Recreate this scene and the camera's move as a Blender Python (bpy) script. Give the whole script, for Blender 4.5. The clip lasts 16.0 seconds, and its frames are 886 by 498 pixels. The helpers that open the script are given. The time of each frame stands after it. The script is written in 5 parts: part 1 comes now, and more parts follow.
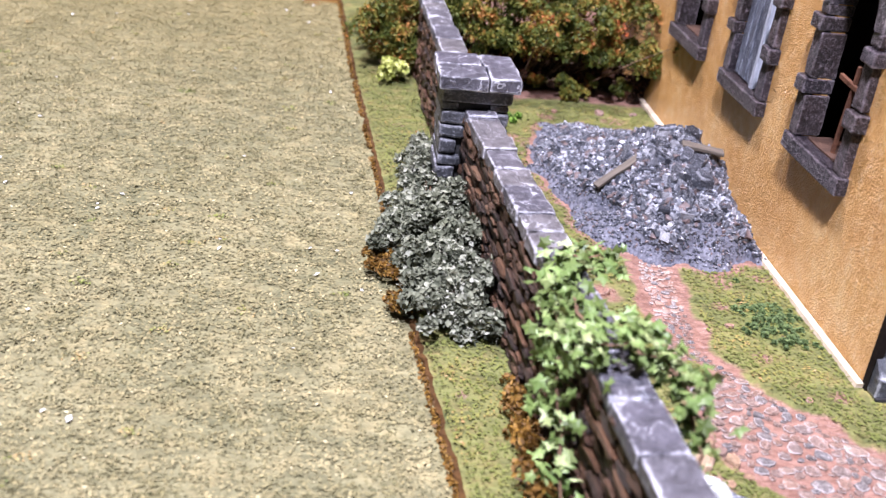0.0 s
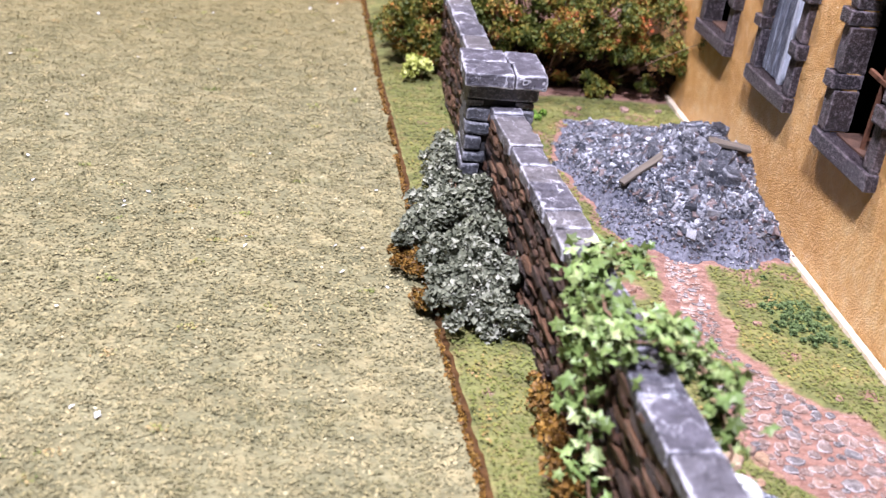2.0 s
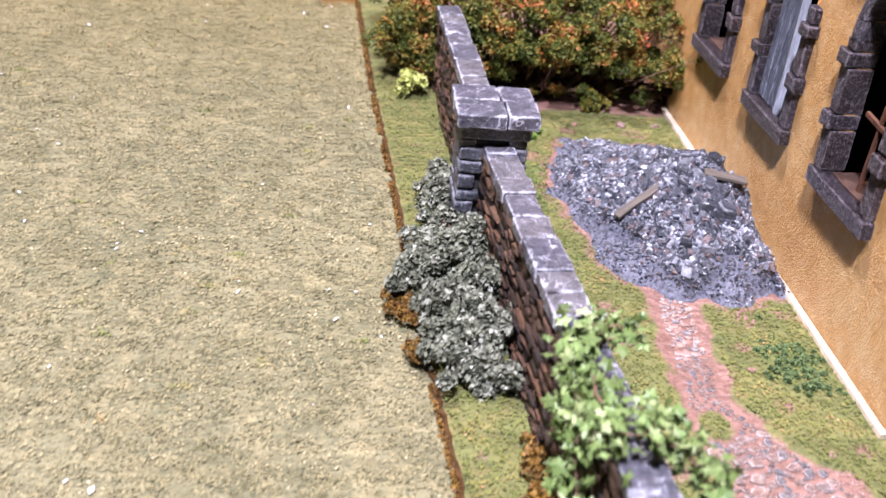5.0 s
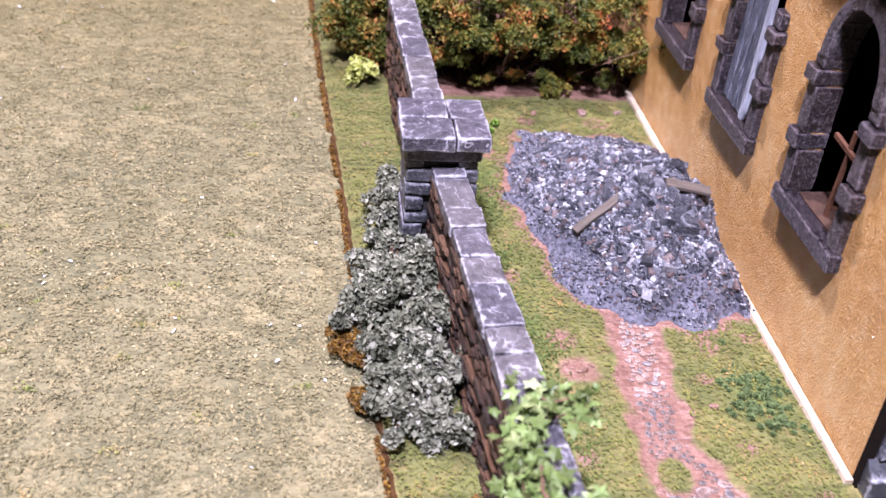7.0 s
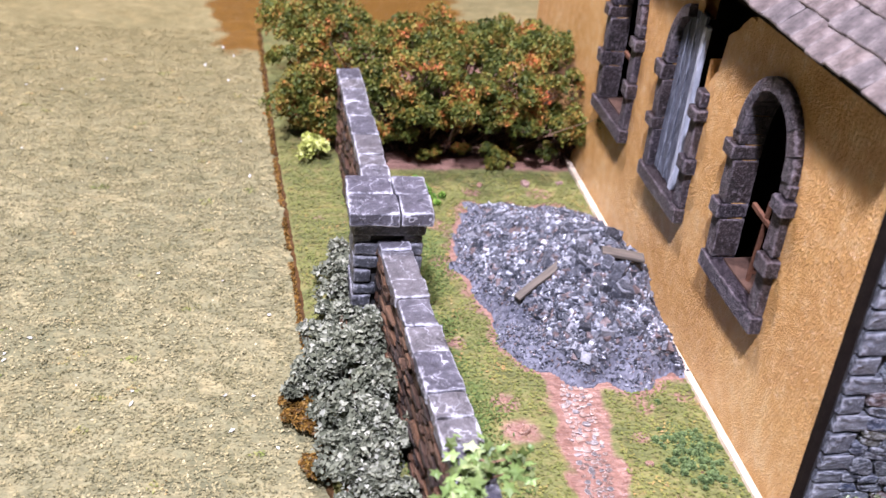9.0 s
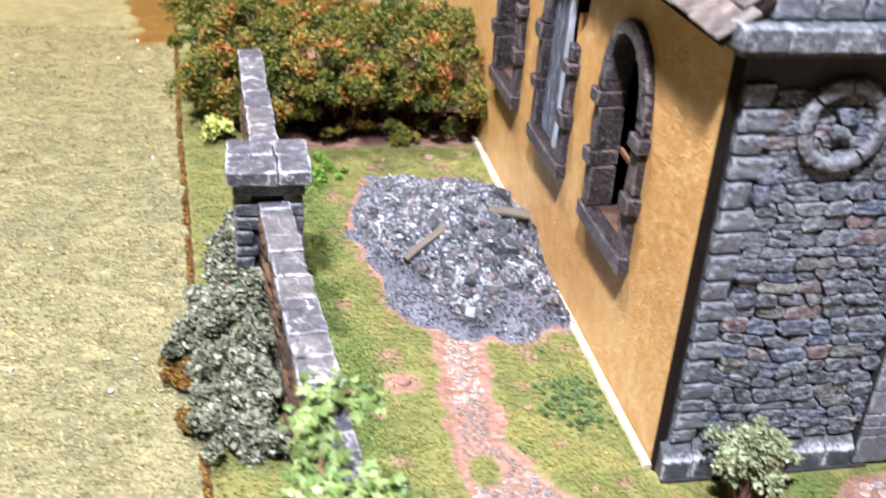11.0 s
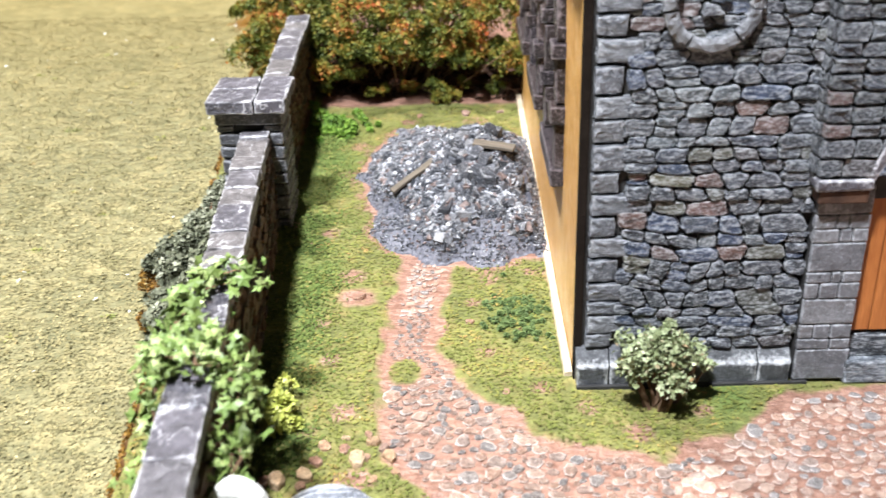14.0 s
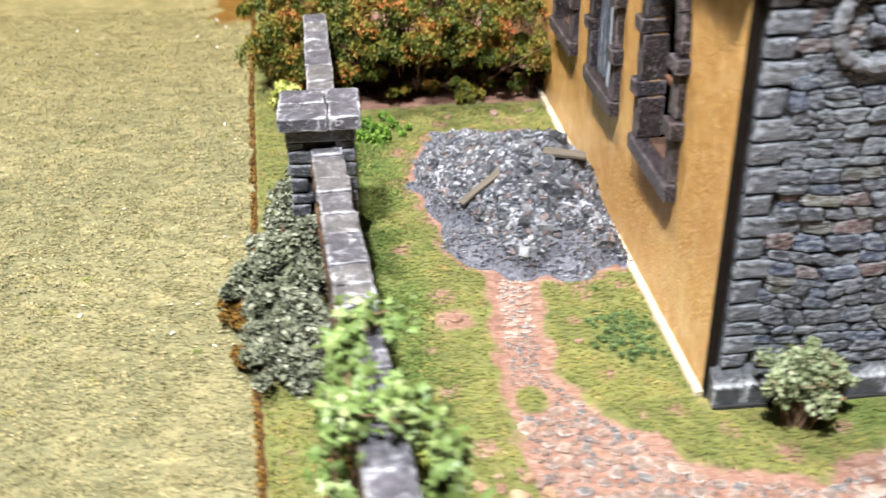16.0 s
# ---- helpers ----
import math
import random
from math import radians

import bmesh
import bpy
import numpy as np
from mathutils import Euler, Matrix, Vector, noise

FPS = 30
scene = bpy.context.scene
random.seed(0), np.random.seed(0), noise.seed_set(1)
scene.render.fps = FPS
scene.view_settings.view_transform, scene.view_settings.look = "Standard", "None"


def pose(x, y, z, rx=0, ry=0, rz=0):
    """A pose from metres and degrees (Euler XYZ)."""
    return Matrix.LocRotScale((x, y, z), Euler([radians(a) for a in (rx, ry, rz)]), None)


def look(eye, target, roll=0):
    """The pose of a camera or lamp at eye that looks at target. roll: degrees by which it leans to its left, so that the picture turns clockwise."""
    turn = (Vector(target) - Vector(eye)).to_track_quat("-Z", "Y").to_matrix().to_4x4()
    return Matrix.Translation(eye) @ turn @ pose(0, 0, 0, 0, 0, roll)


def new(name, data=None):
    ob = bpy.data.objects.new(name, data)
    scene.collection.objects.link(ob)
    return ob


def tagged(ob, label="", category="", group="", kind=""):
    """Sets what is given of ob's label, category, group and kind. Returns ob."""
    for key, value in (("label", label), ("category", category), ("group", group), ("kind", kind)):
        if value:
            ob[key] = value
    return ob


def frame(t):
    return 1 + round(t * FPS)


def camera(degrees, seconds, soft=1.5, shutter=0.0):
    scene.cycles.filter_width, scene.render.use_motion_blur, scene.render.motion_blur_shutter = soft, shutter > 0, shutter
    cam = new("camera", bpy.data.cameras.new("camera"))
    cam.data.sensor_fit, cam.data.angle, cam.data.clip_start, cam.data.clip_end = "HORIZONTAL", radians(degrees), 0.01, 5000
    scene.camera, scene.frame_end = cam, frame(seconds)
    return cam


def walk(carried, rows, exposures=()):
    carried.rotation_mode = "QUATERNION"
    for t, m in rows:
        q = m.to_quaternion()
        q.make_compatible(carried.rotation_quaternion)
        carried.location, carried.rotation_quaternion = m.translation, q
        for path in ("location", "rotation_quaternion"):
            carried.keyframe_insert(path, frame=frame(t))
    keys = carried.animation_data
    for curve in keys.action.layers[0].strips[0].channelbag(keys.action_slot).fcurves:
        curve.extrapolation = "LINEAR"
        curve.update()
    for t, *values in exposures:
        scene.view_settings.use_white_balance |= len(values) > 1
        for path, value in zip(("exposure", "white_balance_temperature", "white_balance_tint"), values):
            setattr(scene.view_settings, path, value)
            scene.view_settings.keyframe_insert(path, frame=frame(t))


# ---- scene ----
cam = camera(46.2, 16.0, soft=1.4, shutter=0.9)
cam.data.dof.use_dof, cam.data.dof.focus_distance, cam.data.dof.aperture_fstop = True, 0.36, 20.0
PATH = [
    (0, (-16.792, -24.784, 16.667), (-16.543, -23.018, 15.763), 6.7),
    (0.5, (-16.85, -24.794, 16.658), (-16.61, -23.027, 15.753), 6.6),
    (1, (-16.819, -24.721, 16.561), (-16.589, -22.952, 15.657), 6.4),
    (1.5, (-16.873, -24.737, 16.603), (-16.654, -22.969, 15.694), 6.3),
    (2, (-16.914, -24.737, 16.589), (-16.706, -22.969, 15.678), 6.1),
    (2.5, (-16.943, -24.728, 16.587), (-16.747, -22.959, 15.675), 6.1),
    (3, (-16.829, -24.722, 16.565), (-16.622, -22.954, 15.654), 6.2),
    (3.5, (-16.905, -24.761, 16.679), (-16.688, -22.993, 15.77), 6.3),
    (4, (-17.403, -24.877, 17.125), (-17.19, -23.11, 16.212), 6.2),
    (6.5, (-15.54, -19.736, 21.487), (-15.319, -18.082, 20.384), 4.6),
    (7, (-15.684, -19.645, 21.321), (-15.426, -18.001, 20.212), 5.5),
    (7.5, (-15.299, -19.586, 21.33), (-15.036, -17.955, 20.204), 5.7),
    (8, (-15.029, -19.904, 21.896), (-14.744, -18.262, 20.789), 5.9),
    (8.5, (-15.439, -20.414, 22.546), (-15.121, -18.739, 21.501), 5.8),
    (10.8, (-12.755, -22.983, 21.355), (-12.391, -21.267, 20.394), 4.2),
    (11, (-12.205, -23.035, 20.982), (-11.826, -21.323, 20.019), 4.2),
    (11.5, (-10.943, -23.645, 19.874), (-10.628, -21.928, 18.898), 2.3),
    (12, (-8.604, -24.077, 19.637), (-8.327, -22.355, 18.658), 2.0),
    (12.5, (-8.176, -24.446, 19.391), (-7.936, -22.705, 18.437), 1.2),
    (13, (-6.333, -24.531, 18.522), (-6.186, -22.793, 17.542), -0.8),
    (13.5, (-4.755, -25.466, 18.413), (-4.713, -23.705, 17.466), -1.6),
    (14, (-3.27, -26.476, 18.241), (-3.309, -24.701, 17.32), -2.0),
    (14.5, (-3.347, -26.606, 18.109), (-3.41, -24.829, 17.192), -2.3),
    (15, (-4.188, -26.341, 18.183), (-4.222, -24.564, 17.267), -1.7),
    (15.5, (-6.46, -25.626, 18.782), (-6.415, -23.858, 17.849), -1.4),
    (16, (-10.173, -24.4, 19.359), (-10.008, -22.662, 18.384), -1.0),
]
EXPOSURES = [(0.0, -0.21, 6000, 30), (4.0, -0.21, 6000, 30), (7.0, -0.3, 5950, 42), (8.5, -0.29, 5950, 36), (11.0, 0.05, 6200, 18), (12.5, 0.03, 6550, 16), (14.5, 0.07, 6600, 10), (15.3, 0.04, 6600, 10), (16.0, -0.1, 6700, 10)]
CM = 0.01  # the place is a tabletop model: plans are written in centimetres

walk(cam, [(t, look(CM * Vector(eye), CM * Vector(target), roll)) for t, eye, target, roll in PATH], EXPOSURES)

# ---- world and lamps ----
world = bpy.data.worlds.new("room")
world.use_nodes = True
scene.world = world
world.node_tree.nodes["Background"].inputs[0].default_value = (1.0, 0.96, 0.92, 1)
world.node_tree.nodes["Background"].inputs[1].default_value = 0.045


def room_lamp(name, eye, target, size, watts, colour):
    data = bpy.data.lights.new(name, "AREA")
    data.shape, data.size, data.energy, data.color = "DISK", size * CM, watts, colour
    ob = new(name, data)
    ob.matrix_world = look(CM * Vector(eye), CM * Vector(target))
    return tagged(ob, "round warm white ceiling lamp over the table", "lamp")


room_lamp("ceiling_lamp", (-34, 45, 118), (-6, 8, 0), 10, 25.0, (1.0, 0.96, 0.90))
room_lamp("ceiling_lamp", (-34, -54, 132), (0, 5, 0), 10, 68.0, (0.89, 0.935, 1.0))


# ---- materials ----
def material(name):
    m = bpy.data.materials.new(name)
    m.use_nodes = True
    return m, m.node_tree.nodes, m.node_tree.links, m.node_tree.nodes["Principled BSDF"]


def ramp(nodes, links, source, stops):
    r = nodes.new("ShaderNodeValToRGB")
    e = r.color_ramp.elements
    while len(e) < len(stops):
        e.new(0.5)
    for el, (p, c) in zip(e, stops):
        el.position, el.color = p, (*c, 1)
    links.new(source, r.inputs[0])
    return r.outputs[0]


def noise_of(nodes, links, scale, detail=4.0, rough=0.6, stretch=(1, 1, 1)):
    """Noise with features about 1/scale cm wide, in the object's own space."""
    co = nodes.new("ShaderNodeTexCoord")
    mp = nodes.new("ShaderNodeMapping")
    mp.inputs["Scale"].default_value = [s * 100 for s in stretch]
    links.new(co.outputs["Object"], mp.inputs[0])
    n = nodes.new("ShaderNodeTexNoise")
    n.inputs["Scale"].default_value, n.inputs["Detail"].default_value, n.inputs["Roughness"].default_value = scale, detail, rough
    links.new(mp.outputs[0], n.inputs["Vector"])
    return n.outputs[0]


def mix(nodes, links, fac, a, b, kind="MIX"):
    m = nodes.new("ShaderNodeMix")
    m.data_type, m.blend_type = "RGBA", kind
    for socket, v in ((m.inputs[0], fac), (m.inputs[6], a), (m.inputs[7], b)):
        if isinstance(v, (int, float)):
            socket.default_value = v
        elif isinstance(v, tuple):
            socket.default_value = (*v, 1)
        else:
            links.new(v, socket)
    return m.outputs[2]


def bump(nodes, links, bsdf, heights, cm):
    """Fine relief: heights is a list of (noise socket, share)."""
    total = None
    for h, share in heights:
        k = nodes.new("ShaderNodeMath")
        k.operation = "MULTIPLY_ADD"
        k.inputs[1].default_value, k.inputs[2].default_value = share, 0
        links.new(h, k.inputs[0])
        if total is not None:
            links.new(total, k.inputs[2])
        total = k.outputs[0]
    b = nodes.new("ShaderNodeBump")
    b.inputs["Distance"].default_value, b.inputs["Strength"].default_value = cm * CM, 1.0
    links.new(total, b.inputs["Height"])
    links.new(b.outputs[0], bsdf.inputs["Normal"])


def attr(nodes, name):
    a = nodes.new("ShaderNodeAttribute")
    a.attribute_name = name
    return a.outputs["Fac"]


def sharpen(nodes, links, s, lo, hi):
    k = nodes.new("ShaderNodeMapRange")
    k.inputs[1].default_value, k.inputs[2].default_value = lo, hi
    links.new(s, k.inputs[0])
    return k.outputs[0]


def times(nodes, links, a, b):
    k = nodes.new("ShaderNodeMath")
    k.operation, k.use_clamp = "MULTIPLY", True
    for i, v in enumerate((a, b)):
        if isinstance(v, (int, float)):
            k.inputs[i].default_value = v
        else:
            links.new(v, k.inputs[i])
    return k.outputs[0]


def plain(name, stops, scale=1.5, fine=9.0, rough=0.75, relief=0.03, grain=0.35, spec=0.3, stretch=(1, 1, 1), metal=0.0):
    """Two scales of noise through a ramp, with relief."""
    m, n, l, b = material(name)
    big, small = noise_of(n, l, scale, 5, stretch=stretch), noise_of(n, l, fine, 3, 0.7, stretch=stretch)
    both = mix(n, l, grain, big, small)
    l.new(ramp(n, l, both, stops), b.inputs["Base Color"])
    b.inputs["Roughness"].default_value, b.inputs["Specular IOR Level"].default_value, b.inputs["Metallic"].default_value = rough, spec, metal
    bump(n, l, b, [(small, 0.6), (big, 0.6)], relief)
    return m


def painted_stone(name, tints, rim_colour=(0.62, 0.63, 0.66), rim=0.75, rough=0.5, relief=0.05, dark=0.35, island=False, scale=1.6, fine=8.0, stretch=(1, 1, 1), brush=0.4, scratch=0.0):
    """Hand-painted model stone: a tint for each piece, darker hollows, ridges and edges dry-brushed with pale paint."""
    m, n, l, b = material(name)
    big, small, tiny = noise_of(n, l, scale, 6, 0.7, stretch), noise_of(n, l, fine, 5, 0.75, stretch), noise_of(n, l, fine * 2.6, 2, 0.6, stretch)
    if island:
        rnd = n.new("ShaderNodeNewGeometry").outputs["Random Per Island"]
    else:
        rnd = n.new("ShaderNodeObjectInfo").outputs["Random"]
    steps = [(i / len(tints), c) for i, c in enumerate(tints)]
    tint = ramp(n, l, rnd, steps)
    tint.node.color_ramp.interpolation = "CONSTANT"
    shade = mix(n, l, sharpen(n, l, mix(n, l, 0.5, big, small), 0.38, 0.62), (dark, dark, dark), (1.4, 1.4, 1.4))
    body = mix(n, l, 1.0, tint, shade, "MULTIPLY")
    ridge = sharpen(n, l, mix(n, l, 0.35, small, tiny), 0.62 - brush * 0.2, 0.70 - brush * 0.12)
    edge = times(n, l, sharpen(n, l, mix(n, l, 0.68, attr(n, "rim"), mix(n, l, 0.6, small, big)), 0.53, 0.70), rim)
    worn = mix(n, l, times(n, l, ridge, brush), body, rim_colour)
    if scratch:
        line = n.new("ShaderNodeMath")
        line.operation, line.inputs[1].default_value, line.inputs[2].default_value = "COMPARE", 0.5, 0.007
        l.new(noise_of(n, l, 0.9, 3, 0.5), line.inputs[0])
        worn = mix(n, l, times(n, l, times(n, l, line.outputs[0], scratch), sharpen(n, l, big, 0.4, 0.6)), worn, rim_colour)
    l.new(mix(n, l, edge, worn, rim_colour), b.inputs["Base Color"])
    b.inputs["Roughness"].default_value, b.inputs["Specular IOR Level"].default_value = rough, 0.5
    bump(n, l, b, [(small, 0.9), (big, 0.8), (tiny, 0.35)], relief)
    return m


def foliage(name, tints, rough=0.6, clusters=False, gold=None):
    """Leaf flakes, each island with its own tint."""
    m, n, l, b = material(name)
    rnd = n.new("ShaderNodeNewGeometry").outputs["Random Per Island"]
    if clusters:
        rnd = mix(n, l, 0.62, rnd, sharpen(n, l, noise_of(n, l, 0.75, 2), 0.32, 0.68))
    col = ramp(n, l, rnd, tints)
    spots = noise_of(n, l, 0.7, 3)
    col = mix(n, l, sharpen(n, l, spots, 0.3, 0.7), mix(n, l, 1.0, col, (0.6, 0.62, 0.55), "MULTIPLY"), col)
    if gold:
        col = far_tint(n, l, col, gold, 0.35)
    l.new(col, b.inputs["Base Color"])
    b.inputs["Roughness"].default_value, b.inputs["Specular IOR Level"].default_value = rough, 0.3
    return m


def far_tint(n, l, col, gold, share=0.4):
    """Blends to golden towards the north end of the mat, over the last 30 cm."""
    co = n.new("ShaderNodeTexCoord")
    xyz = n.new("ShaderNodeSeparateXYZ")
    l.new(co.outputs["Object"], xyz.inputs[0])
    return mix(n, l, times(n, l, sharpen(n, l, xyz.outputs[1], 0.20, 0.50), share), col, gold)


def flock(name, low, high, straw, soil, scale=0.16, fine=5.0, relief=0.12, gold=None):
    """Flocked ground: greens in wide drifts, clumps of pile, fine grain, bare earth where the soil attribute says so."""
    m, n, l, b = material(name)
    drift, mid, grain = noise_of(n, l, scale, 4), noise_of(n, l, 1.1, 5, 0.7), noise_of(n, l, fine, 3, 0.8)
    pile = noise_of(n, l, 1.9, 3, 0.6, (0.7, 1.5, 1))
    clump = noise_of(n, l, 0.85, 4, 0.7, (0.8, 1.4, 1))
    col = mix(n, l, sharpen(n, l, drift, 0.35, 0.68), low, high)
    col = mix(n, l, times(n, l, sharpen(n, l, mid, 0.48, 0.7), 0.6), col, straw)
    col = mix(n, l, 1.0, col, mix(n, l, sharpen(n, l, mix(n, l, 0.7, grain, mix(n, l, 0.5, pile, clump)), 0.38, 0.6), (0.52, 0.53, 0.48), (1.27, 1.26, 1.22)), "MULTIPLY")
    if gold:
        col = far_tint(n, l, col, gold)
    lush = mix(n, l, sharpen(n, l, grain, 0.3, 0.7), (0.03, 0.065, 0.015), (0.12, 0.19, 0.04))
    col = mix(n, l, times(n, l, attr(n, "lush"), 0.8), col, lush)
    bare = mix(n, l, sharpen(n, l, mix(n, l, 0.6, mid, grain), 0.36, 0.64), soil[0], soil[1])
    edge = sharpen(n, l, mix(n, l, 0.34, attr(n, "soil"), mid), 0.42, 0.56)
    l.new(mix(n, l, edge, col, bare), b.inputs["Base Color"])
    rough = n.new("ShaderNodeMapRange")
    rough.inputs[3].default_value, rough.inputs[4].default_value = 0.8, 0.34
    l.new(edge, rough.inputs[0])
    l.new(rough.outputs[0], b.inputs["Roughness"])
    b.inputs["Specular IOR Level"].default_value = 0.35
    bump(n, l, b, [(grain, 0.4), (clump, 2.2), (pile, 1.4)], relief)
    return m


SOIL = ((0.15, 0.074, 0.052), (0.345, 0.20, 0.15))
GREYS = [(0.085, 0.09, 0.10), (0.11, 0.115, 0.125), (0.065, 0.07, 0.08), (0.14, 0.145, 0.155), (0.095, 0.098, 0.11), (0.08, 0.09, 0.115), (0.12, 0.10, 0.095), (0.10, 0.105, 0.115), (0.055, 0.06, 0.065), (0.075, 0.08, 0.09),
         (0.20, 0.215, 0.225), (0.125, 0.12, 0.09), (0.09, 0.095, 0.105), (0.075, 0.10, 0.155), (0.07, 0.075, 0.08), (0.105, 0.105, 0.115), (0.09, 0.10, 0.12), (0.13, 0.135, 0.14), (0.06, 0.065, 0.075), (0.24, 0.13, 0.10)]
GREYS = [(0.84 * a, 0.90 * b, 1.02 * c) for a, b, c in GREYS]
M_MAT = flock("mat_flock", (0.15, 0.145, 0.075), (0.25, 0.225, 0.12), (0.37, 0.30, 0.145), ((0.12, 0.06, 0.01), (0.22, 0.11, 0.02)), gold=(0.25, 0.185, 0.055))
M_GRASS = flock("base_flock", (0.11, 0.122, 0.038), (0.18, 0.178, 0.055), (0.29, 0.20, 0.08), SOIL, 0.3)
M_EDGE = plain("board_edge", [(0.3, (0.035, 0.015, 0.004)), (0.7, (0.12, 0.055, 0.012))], rough=0.9)


def stipple(name, stops):
    """Brushed-on textured render: fine raised stipple, slanting brush drags, a semi-gloss varnish."""
    m, n, l, b = material(name)
    big, mid = noise_of(n, l, 0.3, 4), noise_of(n, l, 1.6, 5, 0.65)
    dab, drag = noise_of(n, l, 11.0, 3, 0.7), noise_of(n, l, 6.0, 3, 0.55, (1, 1.4, 0.6))
    col = ramp(n, l, mix(n, l, 0.45, big, mid), stops)
    worn = times(n, l, sharpen(n, l, mix(n, l, 0.5, dab, mid), 0.52, 0.68), 0.45)
    l.new(mix(n, l, worn, col, (0.82, 0.62, 0.36)), b.inputs["Base Color"])
    b.inputs["Roughness"].default_value, b.inputs["Specular IOR Level"].default_value = 0.26, 0.9
    bump(n, l, b, [(dab, 0.8), (drag, 0.9), (mid, 0.15)], 0.17)
    return m


M_OCHRE = stipple("ochre_render", [(0.3, (0.54, 0.265, 0.07)), (0.5, (0.70, 0.385, 0.12)), (0.7, (0.79, 0.49, 0.19))])
M_CAP = painted_stone("capstone_grey", [(0.078, 0.074, 0.088), (0.10, 0.094, 0.106), (0.125, 0.115, 0.117), (0.086, 0.08, 0.096)], (0.76, 0.76, 0.80), rim=0.9, dark=0.5, fine=3.6, scale=1.2, brush=0.3, relief=0.11, rough=0.4, scratch=0.5)
M_PILLAR = painted_stone("pillar_stone", [(0.05, 0.054, 0.062), (0.068, 0.07, 0.08), (0.055, 0.057, 0.066)], (0.60, 0.60, 0.64), rim=0.5, dark=0.4)
M_BROWN = painted_stone("brown_wall_stone", [(0.09, 0.04, 0.02), (0.14, 0.066, 0.03), (0.05, 0.025, 0.014), (0.11, 0.054, 0.028), (0.035, 0.02, 0.014), (0.17, 0.09, 0.047)], (0.42, 0.26, 0.15), 0.25, 0.55, brush=0.25, relief=0.08)
FACADE_LOOK = dict(rim_colour=(0.66, 0.69, 0.73), rim=0.6, rough=0.3, dark=0.2, scale=2.6, fine=6.5, relief=0.24, brush=0.72, stretch=(0.6, 1, 1.6))
M_FACADE = painted_stone("facade_stone", GREYS, **FACADE_LOOK)
M_RED_STONE = painted_stone("facade_red_stone", [(0.21, 0.12, 0.10), (0.17, 0.115, 0.11), (0.19, 0.13, 0.12)], **FACADE_LOOK)
M_OLIVE_STONE = painted_stone("facade_olive_stone", [(0.17, 0.165, 0.11), (0.13, 0.13, 0.10)], **FACADE_LOOK)
M_BLUE_STONE = painted_stone("facade_blue_stone", [(0.075, 0.10, 0.17), (0.09, 0.11, 0.155), (0.09, 0.10, 0.13)], **FACADE_LOOK)
M_PALE_STONE = painted_stone("facade_pale_stone", [(0.18, 0.20, 0.215), (0.15, 0.175, 0.195), (0.13, 0.15, 0.17)], **FACADE_LOOK)
M_QUOIN = painted_stone("quoin_grey", [(0.13, 0.14, 0.16), (0.17, 0.18, 0.20), (0.11, 0.12, 0.14), (0.15, 0.16, 0.185)], (0.68, 0.71, 0.76), rim=0.6, rough=0.32, dark=0.4, scale=1.8, fine=4.0, relief=0.12, brush=0.5)
M_ASHLAR = painted_stone("ashlar_grey", [(0.15, 0.155, 0.17), (0.18, 0.185, 0.20), (0.13, 0.135, 0.15)], (0.62, 0.64, 0.68), rim=0.6, rough=0.4, dark=0.55, relief=0.07, brush=0.35)
M_MORTAR = plain("dark_mortar", [(0.3, (0.012, 0.012, 0.013)), (0.7, (0.045, 0.044, 0.043))], rough=0.7, relief=0.06)
M_FRAME = painted_stone("window_stone", [(0.028, 0.016, 0.014), (0.04, 0.022, 0.018), (0.03, 0.021, 0.027)], (0.38, 0.32, 0.34), 0.75, 0.34, fine=8.5, relief=0.26, brush=0.58, dark=0.2)
M_WHITE = plain("white_card", [(0.3, (0.36, 0.27, 0.17)), (0.55, (0.58, 0.49, 0.36)), (0.7, (0.70, 0.63, 0.50))], rough=0.6)
# near-black: puts the rooms' shade into colour; also used on roof boards and corner strip
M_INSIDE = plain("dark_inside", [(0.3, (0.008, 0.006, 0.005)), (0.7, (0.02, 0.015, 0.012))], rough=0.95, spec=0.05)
M_TILE = painted_stone("roof_tile", [(0.13, 0.10, 0.09), (0.17, 0.125, 0.105), (0.11, 0.09, 0.085), (0.15, 0.115, 0.10)], (0.36, 0.31, 0.28), 0.4, 0.5, brush=0.2)
M_WOOD = plain("old_wood", [(0.3, (0.05, 0.042, 0.034)), (0.7, (0.20, 0.165, 0.125))], 1.2, 8, 0.7, 0.05, stretch=(1, 0.15, 1))
M_SPLINTER = plain("splintered_wood", [(0.3, (0.025, 0.013, 0.009)), (0.7, (0.10, 0.052, 0.033))], 1.5, 8, 0.7, 0.05)
M_DOOR = plain("door_wood", [(0.3, (0.26, 0.08, 0.02)), (0.7, (0.46, 0.17, 0.05))], 1.5, 6, 0.45, 0.03, stretch=(3, 1, 0.3))
RUBBLE = [(0.065, 0.07, 0.085), (0.09, 0.096, 0.112), (0.13, 0.136, 0.155), (0.03, 0.033, 0.04), (0.075, 0.08, 0.095), (0.11, 0.115, 0.13), (0.24, 0.245, 0.26), (0.045, 0.05, 0.06), (0.16, 0.115, 0.105)]
M_RUBBLE = painted_stone("rubble_grey", [tuple(0.95 * c for c in t) for t in RUBBLE], (0.80, 0.83, 0.90), 0.66, 0.3, dark=0.4, island=True, brush=0.12)
COBBLES = [(0.39, 0.275, 0.235), (0.33, 0.255, 0.235), (0.29, 0.26, 0.26), (0.42, 0.285, 0.24), (0.26, 0.245, 0.255), (0.40, 0.285, 0.25), (0.47, 0.34, 0.29), (0.43, 0.28, 0.225)]
